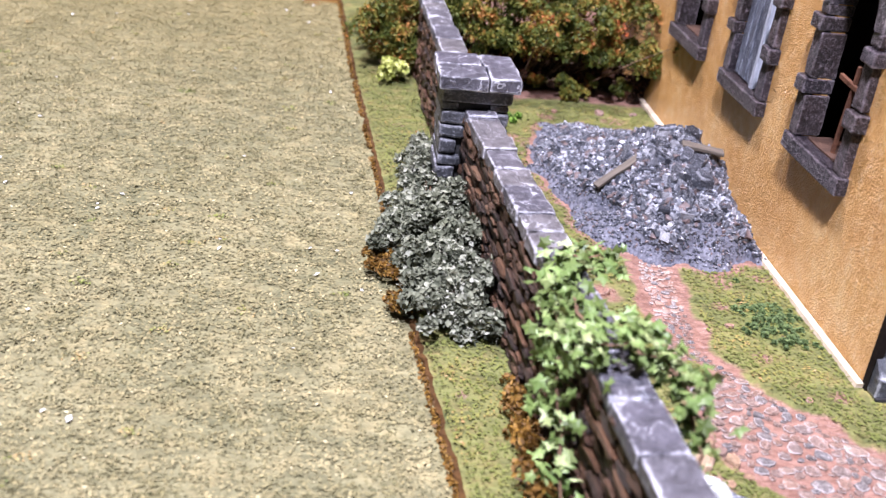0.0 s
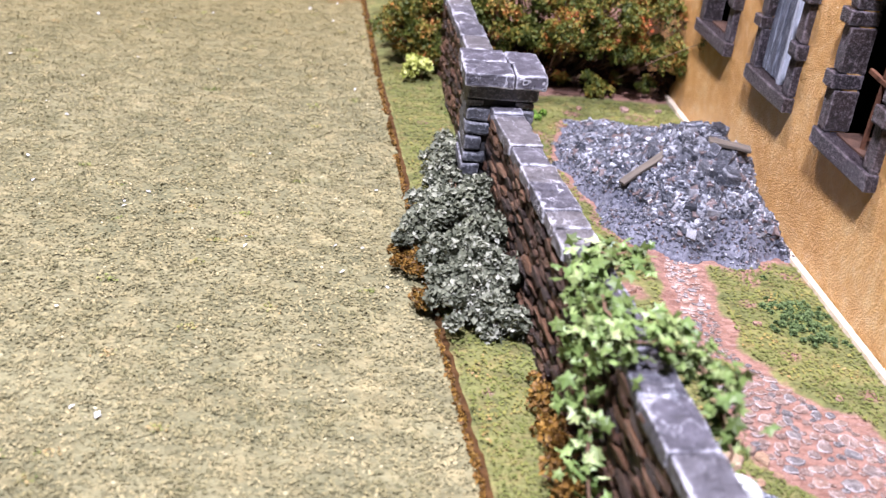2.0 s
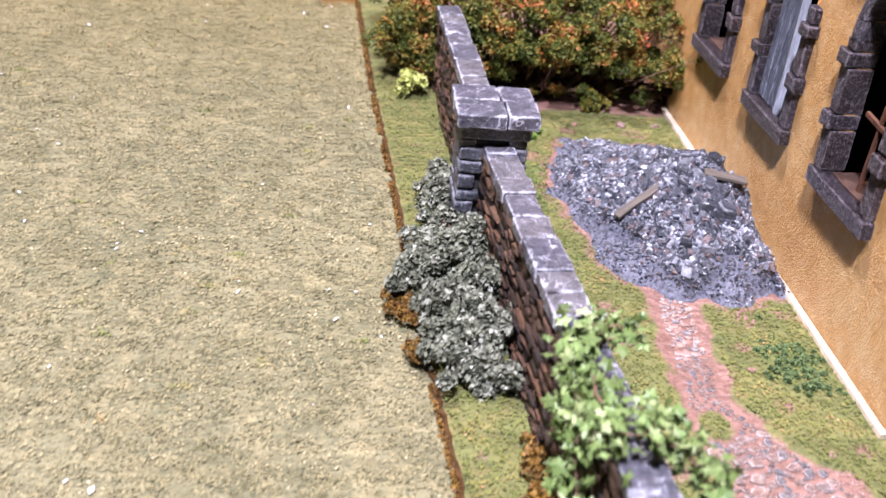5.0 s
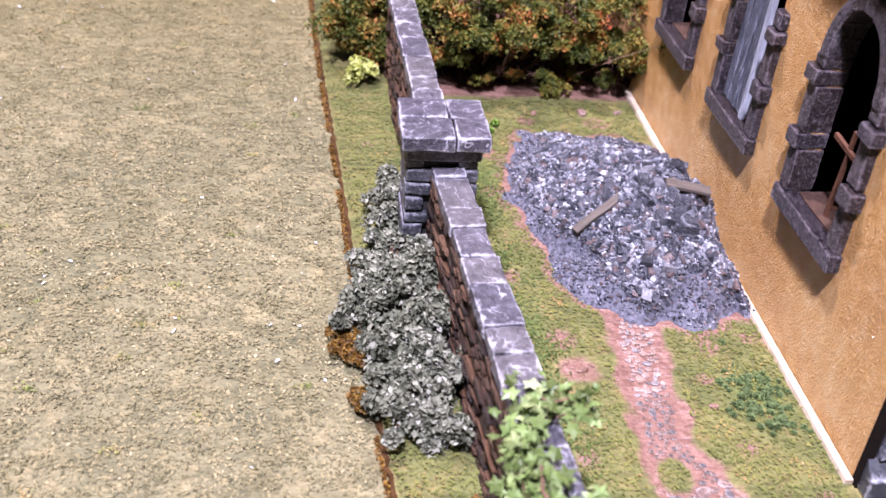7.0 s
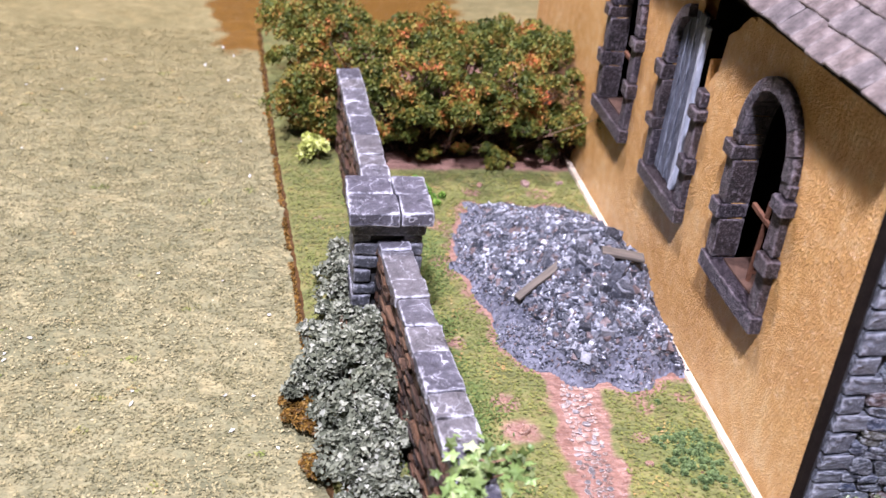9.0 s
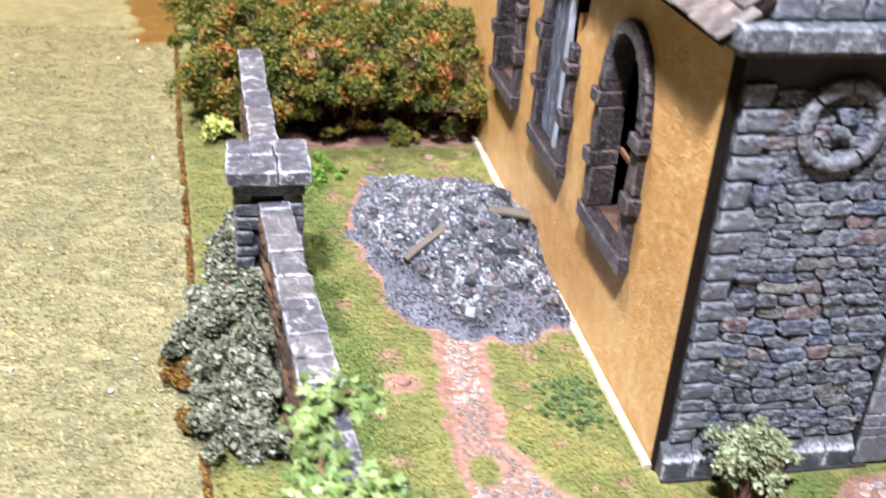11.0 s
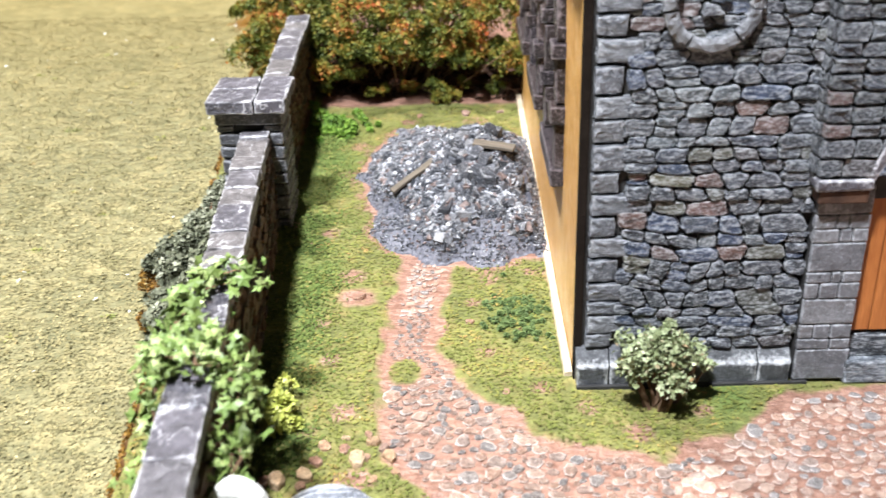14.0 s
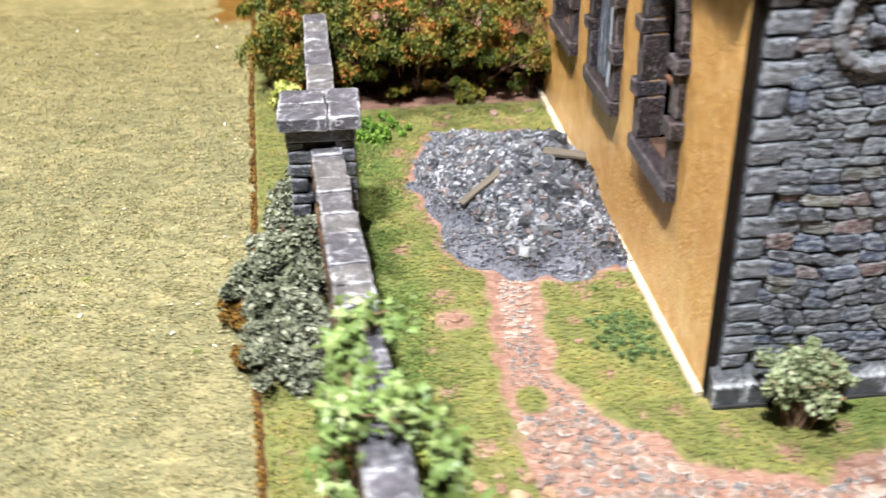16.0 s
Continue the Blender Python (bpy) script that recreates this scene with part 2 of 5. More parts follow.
COBBLES = [(0.84 * a, 0.82 * b, 0.76 * c) for a, b, c in COBBLES]
# pale rims and ridges paint in the glossy highlights of the cobbles
M_COBBLE = painted_stone("cobble_grey", COBBLES, (0.80, 0.74, 0.71), 0.65, 0.2, dark=0.62, fine=2.6, scale=1.4, relief=0.14, brush=0.5)
M_BARK = plain("twig_bark", [(0.3, (0.07, 0.04, 0.022)), (0.7, (0.20, 0.12, 0.07))], rough=0.9)
M_PALE = plain("pale_stone", [(0.3, (0.50, 0.52, 0.50)), (0.7, (0.78, 0.79, 0.76))], 1.0, 7, 0.6, 0.04)


# ---- helpers for things ----
def mesh_of(name, verts, faces, mats, rim=None, smooth=False):
    """A mesh from points in centimetres."""
    me = bpy.data.meshes.new(name)
    me.from_pydata((np.asarray(verts, dtype=float) * CM).tolist(), [], faces if isinstance(faces, list) else faces.tolist())
    for m in mats if isinstance(mats, (list, tuple)) else (mats,):
        me.materials.append(m)
    if rim is not None:
        me.attributes.new("rim", "FLOAT", "POINT").data.foreach_set("value", np.asarray(rim, dtype=np.float32))
    if smooth:
        me.polygons.foreach_set("use_smooth", [True] * len(me.polygons))
    me.update()
    return me


def thing(name, x, y, z, label, category, group="", kind="", turn=0):
    """An Empty at the base of a thing made of parts."""
    ob = new(name)
    ob.empty_display_size = CM
    ob.matrix_world = pose(x * CM, y * CM, z * CM, 0, 0, turn)
    return tagged(ob, label, category, group, kind)


def part_of(name, me, parent, m=None, label=""):
    ob = new(name, me)
    ob.parent = parent
    if m is not None:
        ob.matrix_basis = m
    return tagged(ob, label)


def at_cm(x, y, z, rx=0, ry=0, rz=0, sx=1, sy=1, sz=1):
    return pose(x * CM, y * CM, z * CM, rx, ry, rz) @ Matrix.Diagonal((sx, sy, sz, 1))


def part(name, bm, mat, parent, label="", m=None, rim=None):
    """Links a bmesh in centimetres as one mesh object under a thing or part."""
    me = bpy.data.meshes.new(name)
    for v in bm.verts:
        v.co *= CM
    if rim is not None:
        layer = bm.verts.layers.float.new("rim")
        for v in bm.verts:
            v[layer] = rim(v)
    bm.to_mesh(me)
    bm.free()
    me.materials.append(mat)
    return part_of(name, me, parent, m, label)


def rough_box(x0, x1, y0, y1, z0, z1, rnd, wobble=0.03, bevel=0.06, cuts=0, seg=2):
    """A worn block: bevelled, edges a little uneven. Rim is 1 on the bevels."""
    bm = bmesh.new()
    bmesh.ops.create_cube(bm, size=1)
    for v in bm.verts:
        v.co = ((x0 + x1) / 2 + v.co.x * (x1 - x0), (y0 + y1) / 2 + v.co.y * (y1 - y0), (z0 + z1) / 2 + v.co.z * (z1 - z0))
    if cuts:
        bmesh.ops.subdivide_edges(bm, edges=bm.edges[:], cuts=cuts, use_grid_fill=True)
    sharp = [e for e in bm.edges if len(e.link_faces) == 2 and e.calc_face_angle() > 0.5]
    bmesh.ops.bevel(bm, geom=sharp, offset=bevel, segments=seg, affect="EDGES", profile=0.5)
    off = Vector((rnd.random() * 50, rnd.random() * 50, rnd.random() * 50))
    for v in bm.verts:
        v.co += wobble * noise.noise_vector(v.co * 1.7 + off) + wobble * 0.5 * noise.noise_vector(v.co * 5 + off)
    bm.normal_update()
    return bm


def box_rim(lo, hi, bevel):
    """Rim weight by nearness to two faces of the block at once."""
    def f(v):
        c = v.co
        d = sorted(min(abs(c[i] / CM - lo[i]), abs(hi[i] - c[i] / CM)) for i in range(3))
        return max(0.0, 1.0 - d[1] / (bevel * 2.4))
    return f


def block(name, lo, hi, mat, parent, rnd, wobble=0.03, bevel=0.07, cuts=2, label="", m=None):
    bm = rough_box(lo[0], hi[0], lo[1], hi[1], lo[2], hi[2], rnd, wobble, bevel, cuts)
    return part(name, bm, mat, parent, label, m, box_rim(lo, hi, bevel))


def stone_mesh(name, rnd, mat, n=9, square=0.5, flat=0.75, jag=0.14, rims=(0.25, 0.8, 0.15), crown=0.6):
    """A unit stone, lying in x and y from -0.5 to 0.5 and rising to z = 1: skirt, shoulder, top edge and crown."""
    verts, rim = [], []
    rad = []
    for i in range(n):
        a = 2 * math.pi * (i + 0.5) / n + rnd.uniform(-0.9, 0.9) / n
        c, s = math.cos(a), math.sin(a)
        k = 0.5 / max(abs(c), abs(s)) * square + 0.5 * (1 - square)
        k *= rnd.uniform(1 - jag, 1 + jag * 0.4)
        rad.append((c * k, s * k))
    tilt = (rnd.uniform(-0.3, 0.3), rnd.uniform(-0.3, 0.3))
    for scale, z, r in ((1.0, -0.25, 0.0), (0.99, 0.5, rims[0]), (0.93, flat + 0.1, rims[1]), (crown, 1.0, rims[2])):
        for x, y in rad:
            j = rnd.uniform(0.94, 1.03)
            verts.append((x * scale * j, y * scale * j, z + (x * tilt[0] + y * tilt[1]) * (z > 0) + rnd.uniform(-0.09, 0.09) * (z > 0)))
            rim.append(r * (1.25 if y > 0.1 else 0.75))
    verts.append((0, 0, 1.0 + rnd.uniform(-0.15, 0.1)))
    rim.append(0.0)
    faces = [(k * n + i, k * n + (i + 1) % n, (k + 1) * n + (i + 1) % n, (k + 1) * n + i) for k in range(3) for i in range(n)]
    faces += [(3 * n + i, 3 * n + (i + 1) % n, 4 * n) for i in range(n)]
    return mesh_of(name, verts, faces, mat, rim)


def flakes(name, pts, size, mat, rnd, flatness=0.6, two=True, jag=False):
    """Leaf or flock flakes round the given points (an array in cm), one joined mesh."""
    n = len(pts)
    nrm = rnd.normal(size=(n, 3))
    nrm[:, 2] = np.abs(nrm[:, 2]) + flatness
    nrm /= np.linalg.norm(nrm, axis=1)[:, None]
    u = np.cross(nrm, rnd.normal(size=(n, 3)))
    u /= np.linalg.norm(u, axis=1)[:, None]
    v = np.cross(nrm, u)
    s = (size * rnd.uniform(0.55, 1.35, n))[:, None]
    w = rnd.uniform(0.45, 0.8, n)[:, None]
    lift = nrm * s * 0.18
    corners = np.stack([pts - u * s, pts - v * s * w + lift, pts + u * s, pts + v * s * w + lift], 1).reshape(-1, 3)
    base = np.arange(n)[:, None] * 4
    faces = np.concatenate([base + np.array([[0, 1, 2]]), base + np.array([[0, 2, 3]])]) if two else base + np.array([[0, 1, 2, 3]])
    return mesh_of(name, corners, faces, mat)


def lumpy(n, rnd, centres, radii, lo=0.72, hi=1.05):
    """Points on and just under the skin of a heap of lumps."""
    k = rnd.integers(0, len(centres), n)
    d = rnd.normal(size=(n, 3))
    d[:, 2] = np.where(d[:, 2] < -0.6, -d[:, 2], d[:, 2])
    d /= np.linalg.norm(d, axis=1)[:, None]
    r = np.asarray(radii)[k][:, None] * rnd.uniform(lo, hi, n)[:, None]
    return np.asarray(centres)[k] + d * r


def inside_poly(px, py, poly):
    r = np.zeros(px.shape, bool)
    for (x0, y0), (x1, y1) in zip(poly, poly[1:] + poly[:1]):
        hit = ((y0 > py) != (y1 > py)) & (px < (x1 - x0) * (py - y0) / (y1 - y0 + 1e-9) + x0)
        r ^= hit
    return r


def poly_distance(px, py, poly):
    """Signed distance to a polygon's outline, positive inside."""
    d = np.full(px.shape, 1e9)
    for (x0, y0), (x1, y1) in zip(poly, poly[1:] + poly[:1]):
        ex, ey = x1 - x0, y1 - y0
        t = np.clip(((px - x0) * ex + (py - y0) * ey) / (ex * ex + ey * ey + 1e-9), 0, 1)
        d = np.minimum(d, np.hypot(px - x0 - t * ex, py - y0 - t * ey))
    return np.where(inside_poly(px, py, poly), d, -d)


# ---- plan ----
PATH_EDGE = [(-5.7, 8.8), (-5.61, 7.7), (-5.85, 5), (-6.12, 1.7), (-6.05, -0.6), (-5.75, -3.6), (-5.0, -4.6), (-4.1, -5.6), (-3.3, -9), (-3, -40), (40, -40), (40, -0.72),
             (8.8, -0.72), (6.2, -1.1), (3.8, -2.93), (2.04, -3.89), (-0.67, -3.3), (-2.0, -1.7), (-2.96, -0.5), (-4.18, 1.77), (-3.85, 5), (-3.61, 7.36), (-3.6, 8.8)]
HEAP_EDGE = [(-5.8, 21.4), (-1.5, 20.6), (0, 19.6), (0, 7.95), (-0.6, 7.8), (-3.05, 7.25), (-4.4, 7.5), (-6.3, 8.9), (-6.9, 12), (-7.75, 16.2), (-7.0, 19.5)]
BROWN_ZONE = [(-18.2, 42.2), (-14, 42.2), (-14, 46), (-3, 46.5), (-1.8, 54), (-5, 58), (-16, 58), (-19.4, 53)]  # brown zone of the mat behind the board
BOARD_W = [(-12.0, -40), (-12.75, -5), (-13.4, 2), (-14.1, 13.5), (-14.3, 17), (-15.0, 27.5), (-15.9, 46)]  # the board's west edge


def mat_z(x, y):
    return -0.35 + 0.05 * np.sin(x * 0.37 + 1.3 * np.sin(y * 0.21)) * np.cos(y * 0.29)


def board_z(x, y):
    """Height of the flocked board: gentle waves, sunk along the path, heaped round the pillar's foot."""
    z = 0.06 * np.sin(x * 0.9 + 0.6 * np.sin(y * 0.7)) * np.sin(y * 0.8)
    z = np.where(poly_distance(x, y, PATH_EDGE) > 0, z * 0.3 - 0.05, z)
    return z + 0.5 * np.exp(-(((x + 11.0) / 1.9) ** 2 + ((y - 11.8) / 2.4) ** 2))


def board_edge(y):
    return np.interp(y, [p[1] for p in BOARD_W], [p[0] for p in BOARD_W])


def heap_distance(x, y):
    """Distance inside the heap's ragged outline."""
    wave = 0.22 * np.sin(x * 2.7 + 1.4 * np.sin(y * 1.9)) + 0.2 * np.sin(y * 2.2 + 1.7 * np.sin(x * 1.3 + 1)) + 0.1 * np.sin(5.7 * x + 4.1 * y)
    return poly_distance(x, y, HEAP_EDGE) + wave * (x < -0.6)


def heap_height(x, y):
    d = np.clip(heap_distance(x, y), 0, None)
    peak = np.exp(-(((x + 2.6) / 3.1) ** 2 + ((y - 13.0) / 4.0) ** 2))
    lumps = np.sin(x * 3.1 + 1.3 * np.sin(y * 2.2)) * np.sin(y * 2.7 + 1.1 * np.sin(x * 2.6)) + 0.5 * np.sin(x * 6.3 + y * 1.7) * np.sin(y * 5.9 - x)
    return 0.3 * (1 - np.exp(-d / 0.6)) + 2.5 * peak * np.clip(d * 1.2, 0, 1) + (0.05 + 0.13 * peak) * lumps * np.clip(d - 0.5, 0, 1)


# ---- ground ----
def build_ground():
    rnd = np.random.default_rng(3)
    # the flocked mat that the model stands on, far wider than the view
    xs = np.concatenate([np.linspace(-90, -62, 10), np.arange(-60, -11, 0.6), np.linspace(-10, 90, 40)])
    ys = np.concatenate([np.linspace(-75, -32, 15), np.arange(-30, 60, 0.6), np.linspace(62, 110, 20)])
    gx, gy = np.meshgrid(xs, ys)
    z = mat_z(gx, gy)
    n = len(xs)
    i = np.arange((len(ys) - 1) * n).reshape(-1, n)[:, :-1].ravel()
    faces = np.stack([i, i + 1, i + n + 1, i + n], 1)
    me = mesh_of("ground", np.stack([gx.ravel(), gy.ravel(), z.ravel()], 1), faces, M_MAT, smooth=True)
    # brown zone, blended in through the soil attribute
    bare = poly_distance(gx, gy, BROWN_ZONE) + 0.35 * np.sin(gx * 1.9 + gy) + 0.3 * np.sin(gy * 2.3 - gx * 1.1)
    me.attributes.new("soil", "FLOAT", "POINT").data.foreach_set("value", np.clip(0.5 + bare * 0.4, 0, 1).ravel().astype(np.float32))
    tagged(new("ground", me), "olive green flocked grass mat covering the table", "ground", kind="structure")

    # the model's own board: a thin flocked base with a bare brown edge
    ys = np.arange(-40, 46.1, 0.3)
    us = np.concatenate([np.linspace(0, 1, 60) * 22, np.linspace(22.5, 55, 30)])
    gu, gy = np.meshgrid(us, ys)
    wave = np.array([0.06 * noise.noise(Vector((y * 0.9, 3, 0))) + 0.10 * noise.noise(Vector((y * 3.1, 8, 0))) for y in ys])
    gx = board_edge(gy) + wave[:, None] * np.exp(-gu) + gu
    z = board_z(gx, gy) - 0.12 * np.exp(-gu * 3)
    pd = poly_distance(gx, gy, PATH_EDGE)
    wob = 0.16 * np.sin(2.3 * gx + 1.1 * np.sin(1.7 * gy)) + 0.14 * np.sin(2.9 * gy + 1.6 * np.sin(2.1 * gx)) + 0.08 * np.sin(6.1 * gx + 4.7 * gy)
    hd = heap_distance(gx, gy)
    isle = 0.55 - np.hypot(gx + 5.2, (gy - 0.5) * 0.8)
    soil = np.clip(0.5 + np.minimum(pd + wob, -isle * 1.5) * 0.9, 0, 1)
    soil = np.maximum(soil, np.clip(0.8 + hd * 0.8, 0, 1))
    for cx, cy, r in ((-7.0, 5.1, 1.0), (-7.3, 6.6, 0.8), (-9.2, -6.0, 1.2), (-6.4, -4.8, 0.9), (-9.9, 10.7, 0.6), (-8.1, 16.2, 0.9), (-7.4, 13.6, 0.6), (-2.6, 22.4, 0.9), (-8.2, 3.4, 0.5), (-7.6, 1.2, 0.6), (-6.9, -1.6, 0.7), (-7.9, -2.6, 0.5), (-3.0, 4.6, 0.5), (-2.4, 6.2, 0.6), (-2.6, 1.6, 0.5), (-0.9, 6.6, 0.5), (0.3, -1.6, 0.6), (1.6, -2.8, 0.7), (-1.0, -0.6, 0.6), (3.6, -1.9, 0.5), (-8.4, 10.2, 0.6), (-8.0, 19.4, 0.8), (-5.8, 22.6, 0.7), (-12.4, -1.0, 0.4), (-13.2, 20.0, 0.5)):
        soil = np.maximum(soil, np.clip(0.72 * (1.3 - np.hypot(gx - cx, gy - cy) / r), 0, 0.62))
    soil = np.maximum(soil, 0.75 * np.clip((gy - 24.3) / 1.2, 0, 1) * (gx > -10.5))
    soil = np.maximum(soil, 0.72 * np.clip(1 - (-0.1 - gx) / 0.5, 0, 1) * (gy > 1.5) * (gx < 0.5))
    lush = np.zeros_like(gx)
    for cx, cy, r in ((-9.4, 14.2, 1.3), (-9.3, 4.4, 1.2), (-9.0, 1.7, 1.0), (-9.2, 18, 1.8), (-9.4, 21.6, 1.6), (4.4, -1.2, 1.2), (-9.2, 9, 1.1), (-8.4, 7.2, 0.8), (-1.4, 3.8, 1.0)):
        lush = np.maximum(lush, np.clip(1.25 - np.hypot(gx - cx, (gy - cy) * 0.7) / r, 0, 1))
    # greener strip by the wall, deepened to paint in the shade there
    lush = np.maximum(lush, 0.85 * np.exp(-((gx + 9.4 + 0.05 * gy) / 1.1) ** 2) * (gy > -4) * (gy < 23))
    n = len(us)
    i = np.arange((len(ys) - 1) * n).reshape(-1, n)[:, :-1].ravel()
    faces = np.stack([i, i + 1, i + n + 1, i + n], 1)
    me = mesh_of("grass", np.stack([gx.ravel(), gy.ravel(), z.ravel()], 1), faces, M_GRASS, smooth=True)
    me.attributes.new("soil", "FLOAT", "POINT").data.foreach_set("value", soil.ravel().astype(np.float32))
    me.attributes.new("lush", "FLOAT", "POINT").data.foreach_set("value", lush.ravel().astype(np.float32))
    board = tagged(new("board", me), "thin model base with yellow-green flock and reddish earth", "ground", kind="structure")
    # its edge
    ex, ez = gx[:, 0], z[:, 0]
    k = len(ys)
    v = np.concatenate([np.stack([ex, ys, ez], 1), np.stack([ex - 0.10 - 0.05 * np.sin(ys * 7), ys, ez - 0.1], 1), np.stack([ex - 0.2 - 0.06 * np.sin(ys * 4.3), ys, ez * 0 - 0.5], 1)])
    f = [(a, a + 1, a + k + 1, a + k) for a in range(k - 1)] + [(k + a, k + a + 1, 2 * k + a + 1, 2 * k + a) for a in range(k - 1)]
    part_of("edge", mesh_of("edge", v, f, M_EDGE), board, label="bare brown board edge")
    yb = ys[-1]
    xb = gx[-1]
    v = np.concatenate([np.stack([xb, xb * 0 + yb, z[-1]], 1), np.stack([xb, xb * 0 + yb + 0.25, xb * 0 - 0.5], 1)])
    part_of("edge", mesh_of("edge", v, [(a, a + 1, n + a + 1, n + a) for a in range(n - 1)], M_EDGE), board)
    return board


BOARD = build_ground()


# ---- house ----
def prism(name, outline, y0, y1, mat, parent, label=""):
    """A solid from an outline in x and z, from y0 to y1."""
    n = len(outline)
    v = [(x, y0, z) for x, z in outline] + [(x, y1, z) for x, z in outline]
    f = [tuple(range(n)), tuple(range(2 * n - 1, n - 1, -1))] + [(i, n + i, n + (i + 1) % n, (i + 1) % n) for i in range(n)]
    return part_of(name, mesh_of(name, v, f, mat), parent, label=label)


HOUSE = thing("house", 0, 0, 0, "ruined model house with ochre side wall and dark stone front", "house")


CENTRES = (6.5, 13.75, 20.95)
OPEN_HALF, OPEN_FOOT, OPEN_TOP = 1.6, 5.05, 11.75
EAVE_Z, ROOF_SLOPE, RIDGE_X, HOUSE_N = 13.6, 0.8, 10.0, 36.0


def opening_top(y, c, half=OPEN_HALF, top=OPEN_TOP):
    u = min(1.0, abs(y - c) / half)
    rise = half * 1.3
    return top - rise + rise * math.sqrt(max(0.0, 1 - u * u))


def build_ochre_wall():
    """The rendered side wall: columns of masonry below and above the openings."""
    ys = sorted(set([round(v, 3) for v in np.arange(0.12, HOUSE_N, 0.22)] + [c + s * OPEN_HALF for c in CENTRES for s in (-1, 1)] + [0.12, HOUSE_N]))
    top, thick = EAVE_Z + 0.35, 0.5
    v, f = [], []

    def quad(a, b, c, d):
        k = len(v)
        v.extend((a, b, c, d))
        f.append((k, k + 1, k + 2, k + 3))

    def spans(y, mid):
        for i, c in enumerate(CENTRES):
            if abs(mid - c) < OPEN_HALF:
                hi = opening_top(y, c)
                if i == 1 and mid < c - 0.15:
                    hi = top - 0.02
                return [(0, OPEN_FOOT - 0.15), (hi, top)]
        if 9.4 < mid < CENTRES[1] - OPEN_HALF:
            lo = 9.7 + max(0.0, 12.1 - y) * 1.0 + (y < 11.15) * 1.1 + max(0.0, 11.1 - y) * -0.2 + 0.3 * noise.noise(Vector((y * 2.3, 0.5, 1)))
            return [(0, min(lo, top - 0.03)), (top - 0.02, top)]
        return [(0, OPEN_FOOT), (OPEN_FOOT, top)]

    for y0, y1 in zip(ys, ys[1:]):
        mid = (y0 + y1) / 2
        sa, sb = spans(y0, mid), spans(y1, mid)
        for (l0, h0), (l1, h1) in zip(sa, sb):
            m0, m1 = (l0 + h0) / 2, (l1 + h1) / 2
            for p0, q0, p1, q1 in ((l0, m0, l1, m1), (m0, h0, m1, h1)):
                quad((0, y1, p1), (0, y0, p0), (0, y0, q0), (0, y1, q1))
                quad((thick, y0, p0), (thick, y1, p1), (thick, y1, q1), (thick, y0, q0))
            quad((0, y0, l0), (0, y1, l1), (thick, y1, l1), (thick, y0, l0))
            quad((0, y1, h1), (0, y0, h0), (thick, y0, h0), (thick, y1, h1))
    for c in CENTRES:
        for y in (c - OPEN_HALF, c + OPEN_HALF):
            quad((0, y, OPEN_FOOT), (thick, y, OPEN_FOOT), (thick, y, OPEN_TOP - 1), (0, y, OPEN_TOP - 1))
    part_of("side_wall", mesh_of("side_wall", v, f, M_OCHRE), HOUSE, label="ochre rendered side wall with a shell hole")


build_ochre_wall()


def build_house_shell():
    top = EAVE_Z
    width = RIDGE_X * 2
    rise = (RIDGE_X + 0.6) * ROOF_SLOPE
    gable = [(0.02, 0), (width, 0), (width, top), (RIDGE_X, top + rise - 0.8), (0.02, top)]
    prism("front_wall", gable, -0.08, 0.45, M_MORTAR, HOUSE, "dark mortar of the stone front")
    prism("back_wall", gable, HOUSE_N, HOUSE_N + 0.5, M_OCHRE, HOUSE)
    prism("east_wall", [(width - 0.5, 0), (width, 0), (width, top), (width - 0.5, top)], 0.45, HOUSE_N, M_OCHRE, HOUSE)
    # black floor and upright sheet, added so the openings look unlit
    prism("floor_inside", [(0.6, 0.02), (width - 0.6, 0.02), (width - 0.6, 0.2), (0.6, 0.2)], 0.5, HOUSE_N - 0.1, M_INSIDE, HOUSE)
    prism("room_lining", [(2.6, 0.2), (2.7, 0.2), (2.7, top + 1.8), (2.6, top + 1.8)], 0.5, HOUSE_N - 0.1, M_INSIDE, HOUSE, "black sheet added behind the windows to darken the rooms")
    # the dark strip where front and side meet
    prism("corner_strip", [(-0.03, 0.0), (0.2, 0.0), (0.2, top), (-0.03, top)], -0.14, 0.13, M_INSIDE, HOUSE, "black painted corner edge")
    # roof boards
    for x0, x1 in ((-0.7, RIDGE_X), (width + 0.7, RIDGE_X)):
        z0, z1 = EAVE_Z, EAVE_Z + (RIDGE_X + 0.7) * ROOF_SLOPE
        prism("roof_board", [(x0, z0), (x1, z1), (x1, z1 + 0.25), (x0, z0 + 0.2)], -0.45, HOUSE_N + 0.9, M_INSIDE, HOUSE)


build_house_shell()


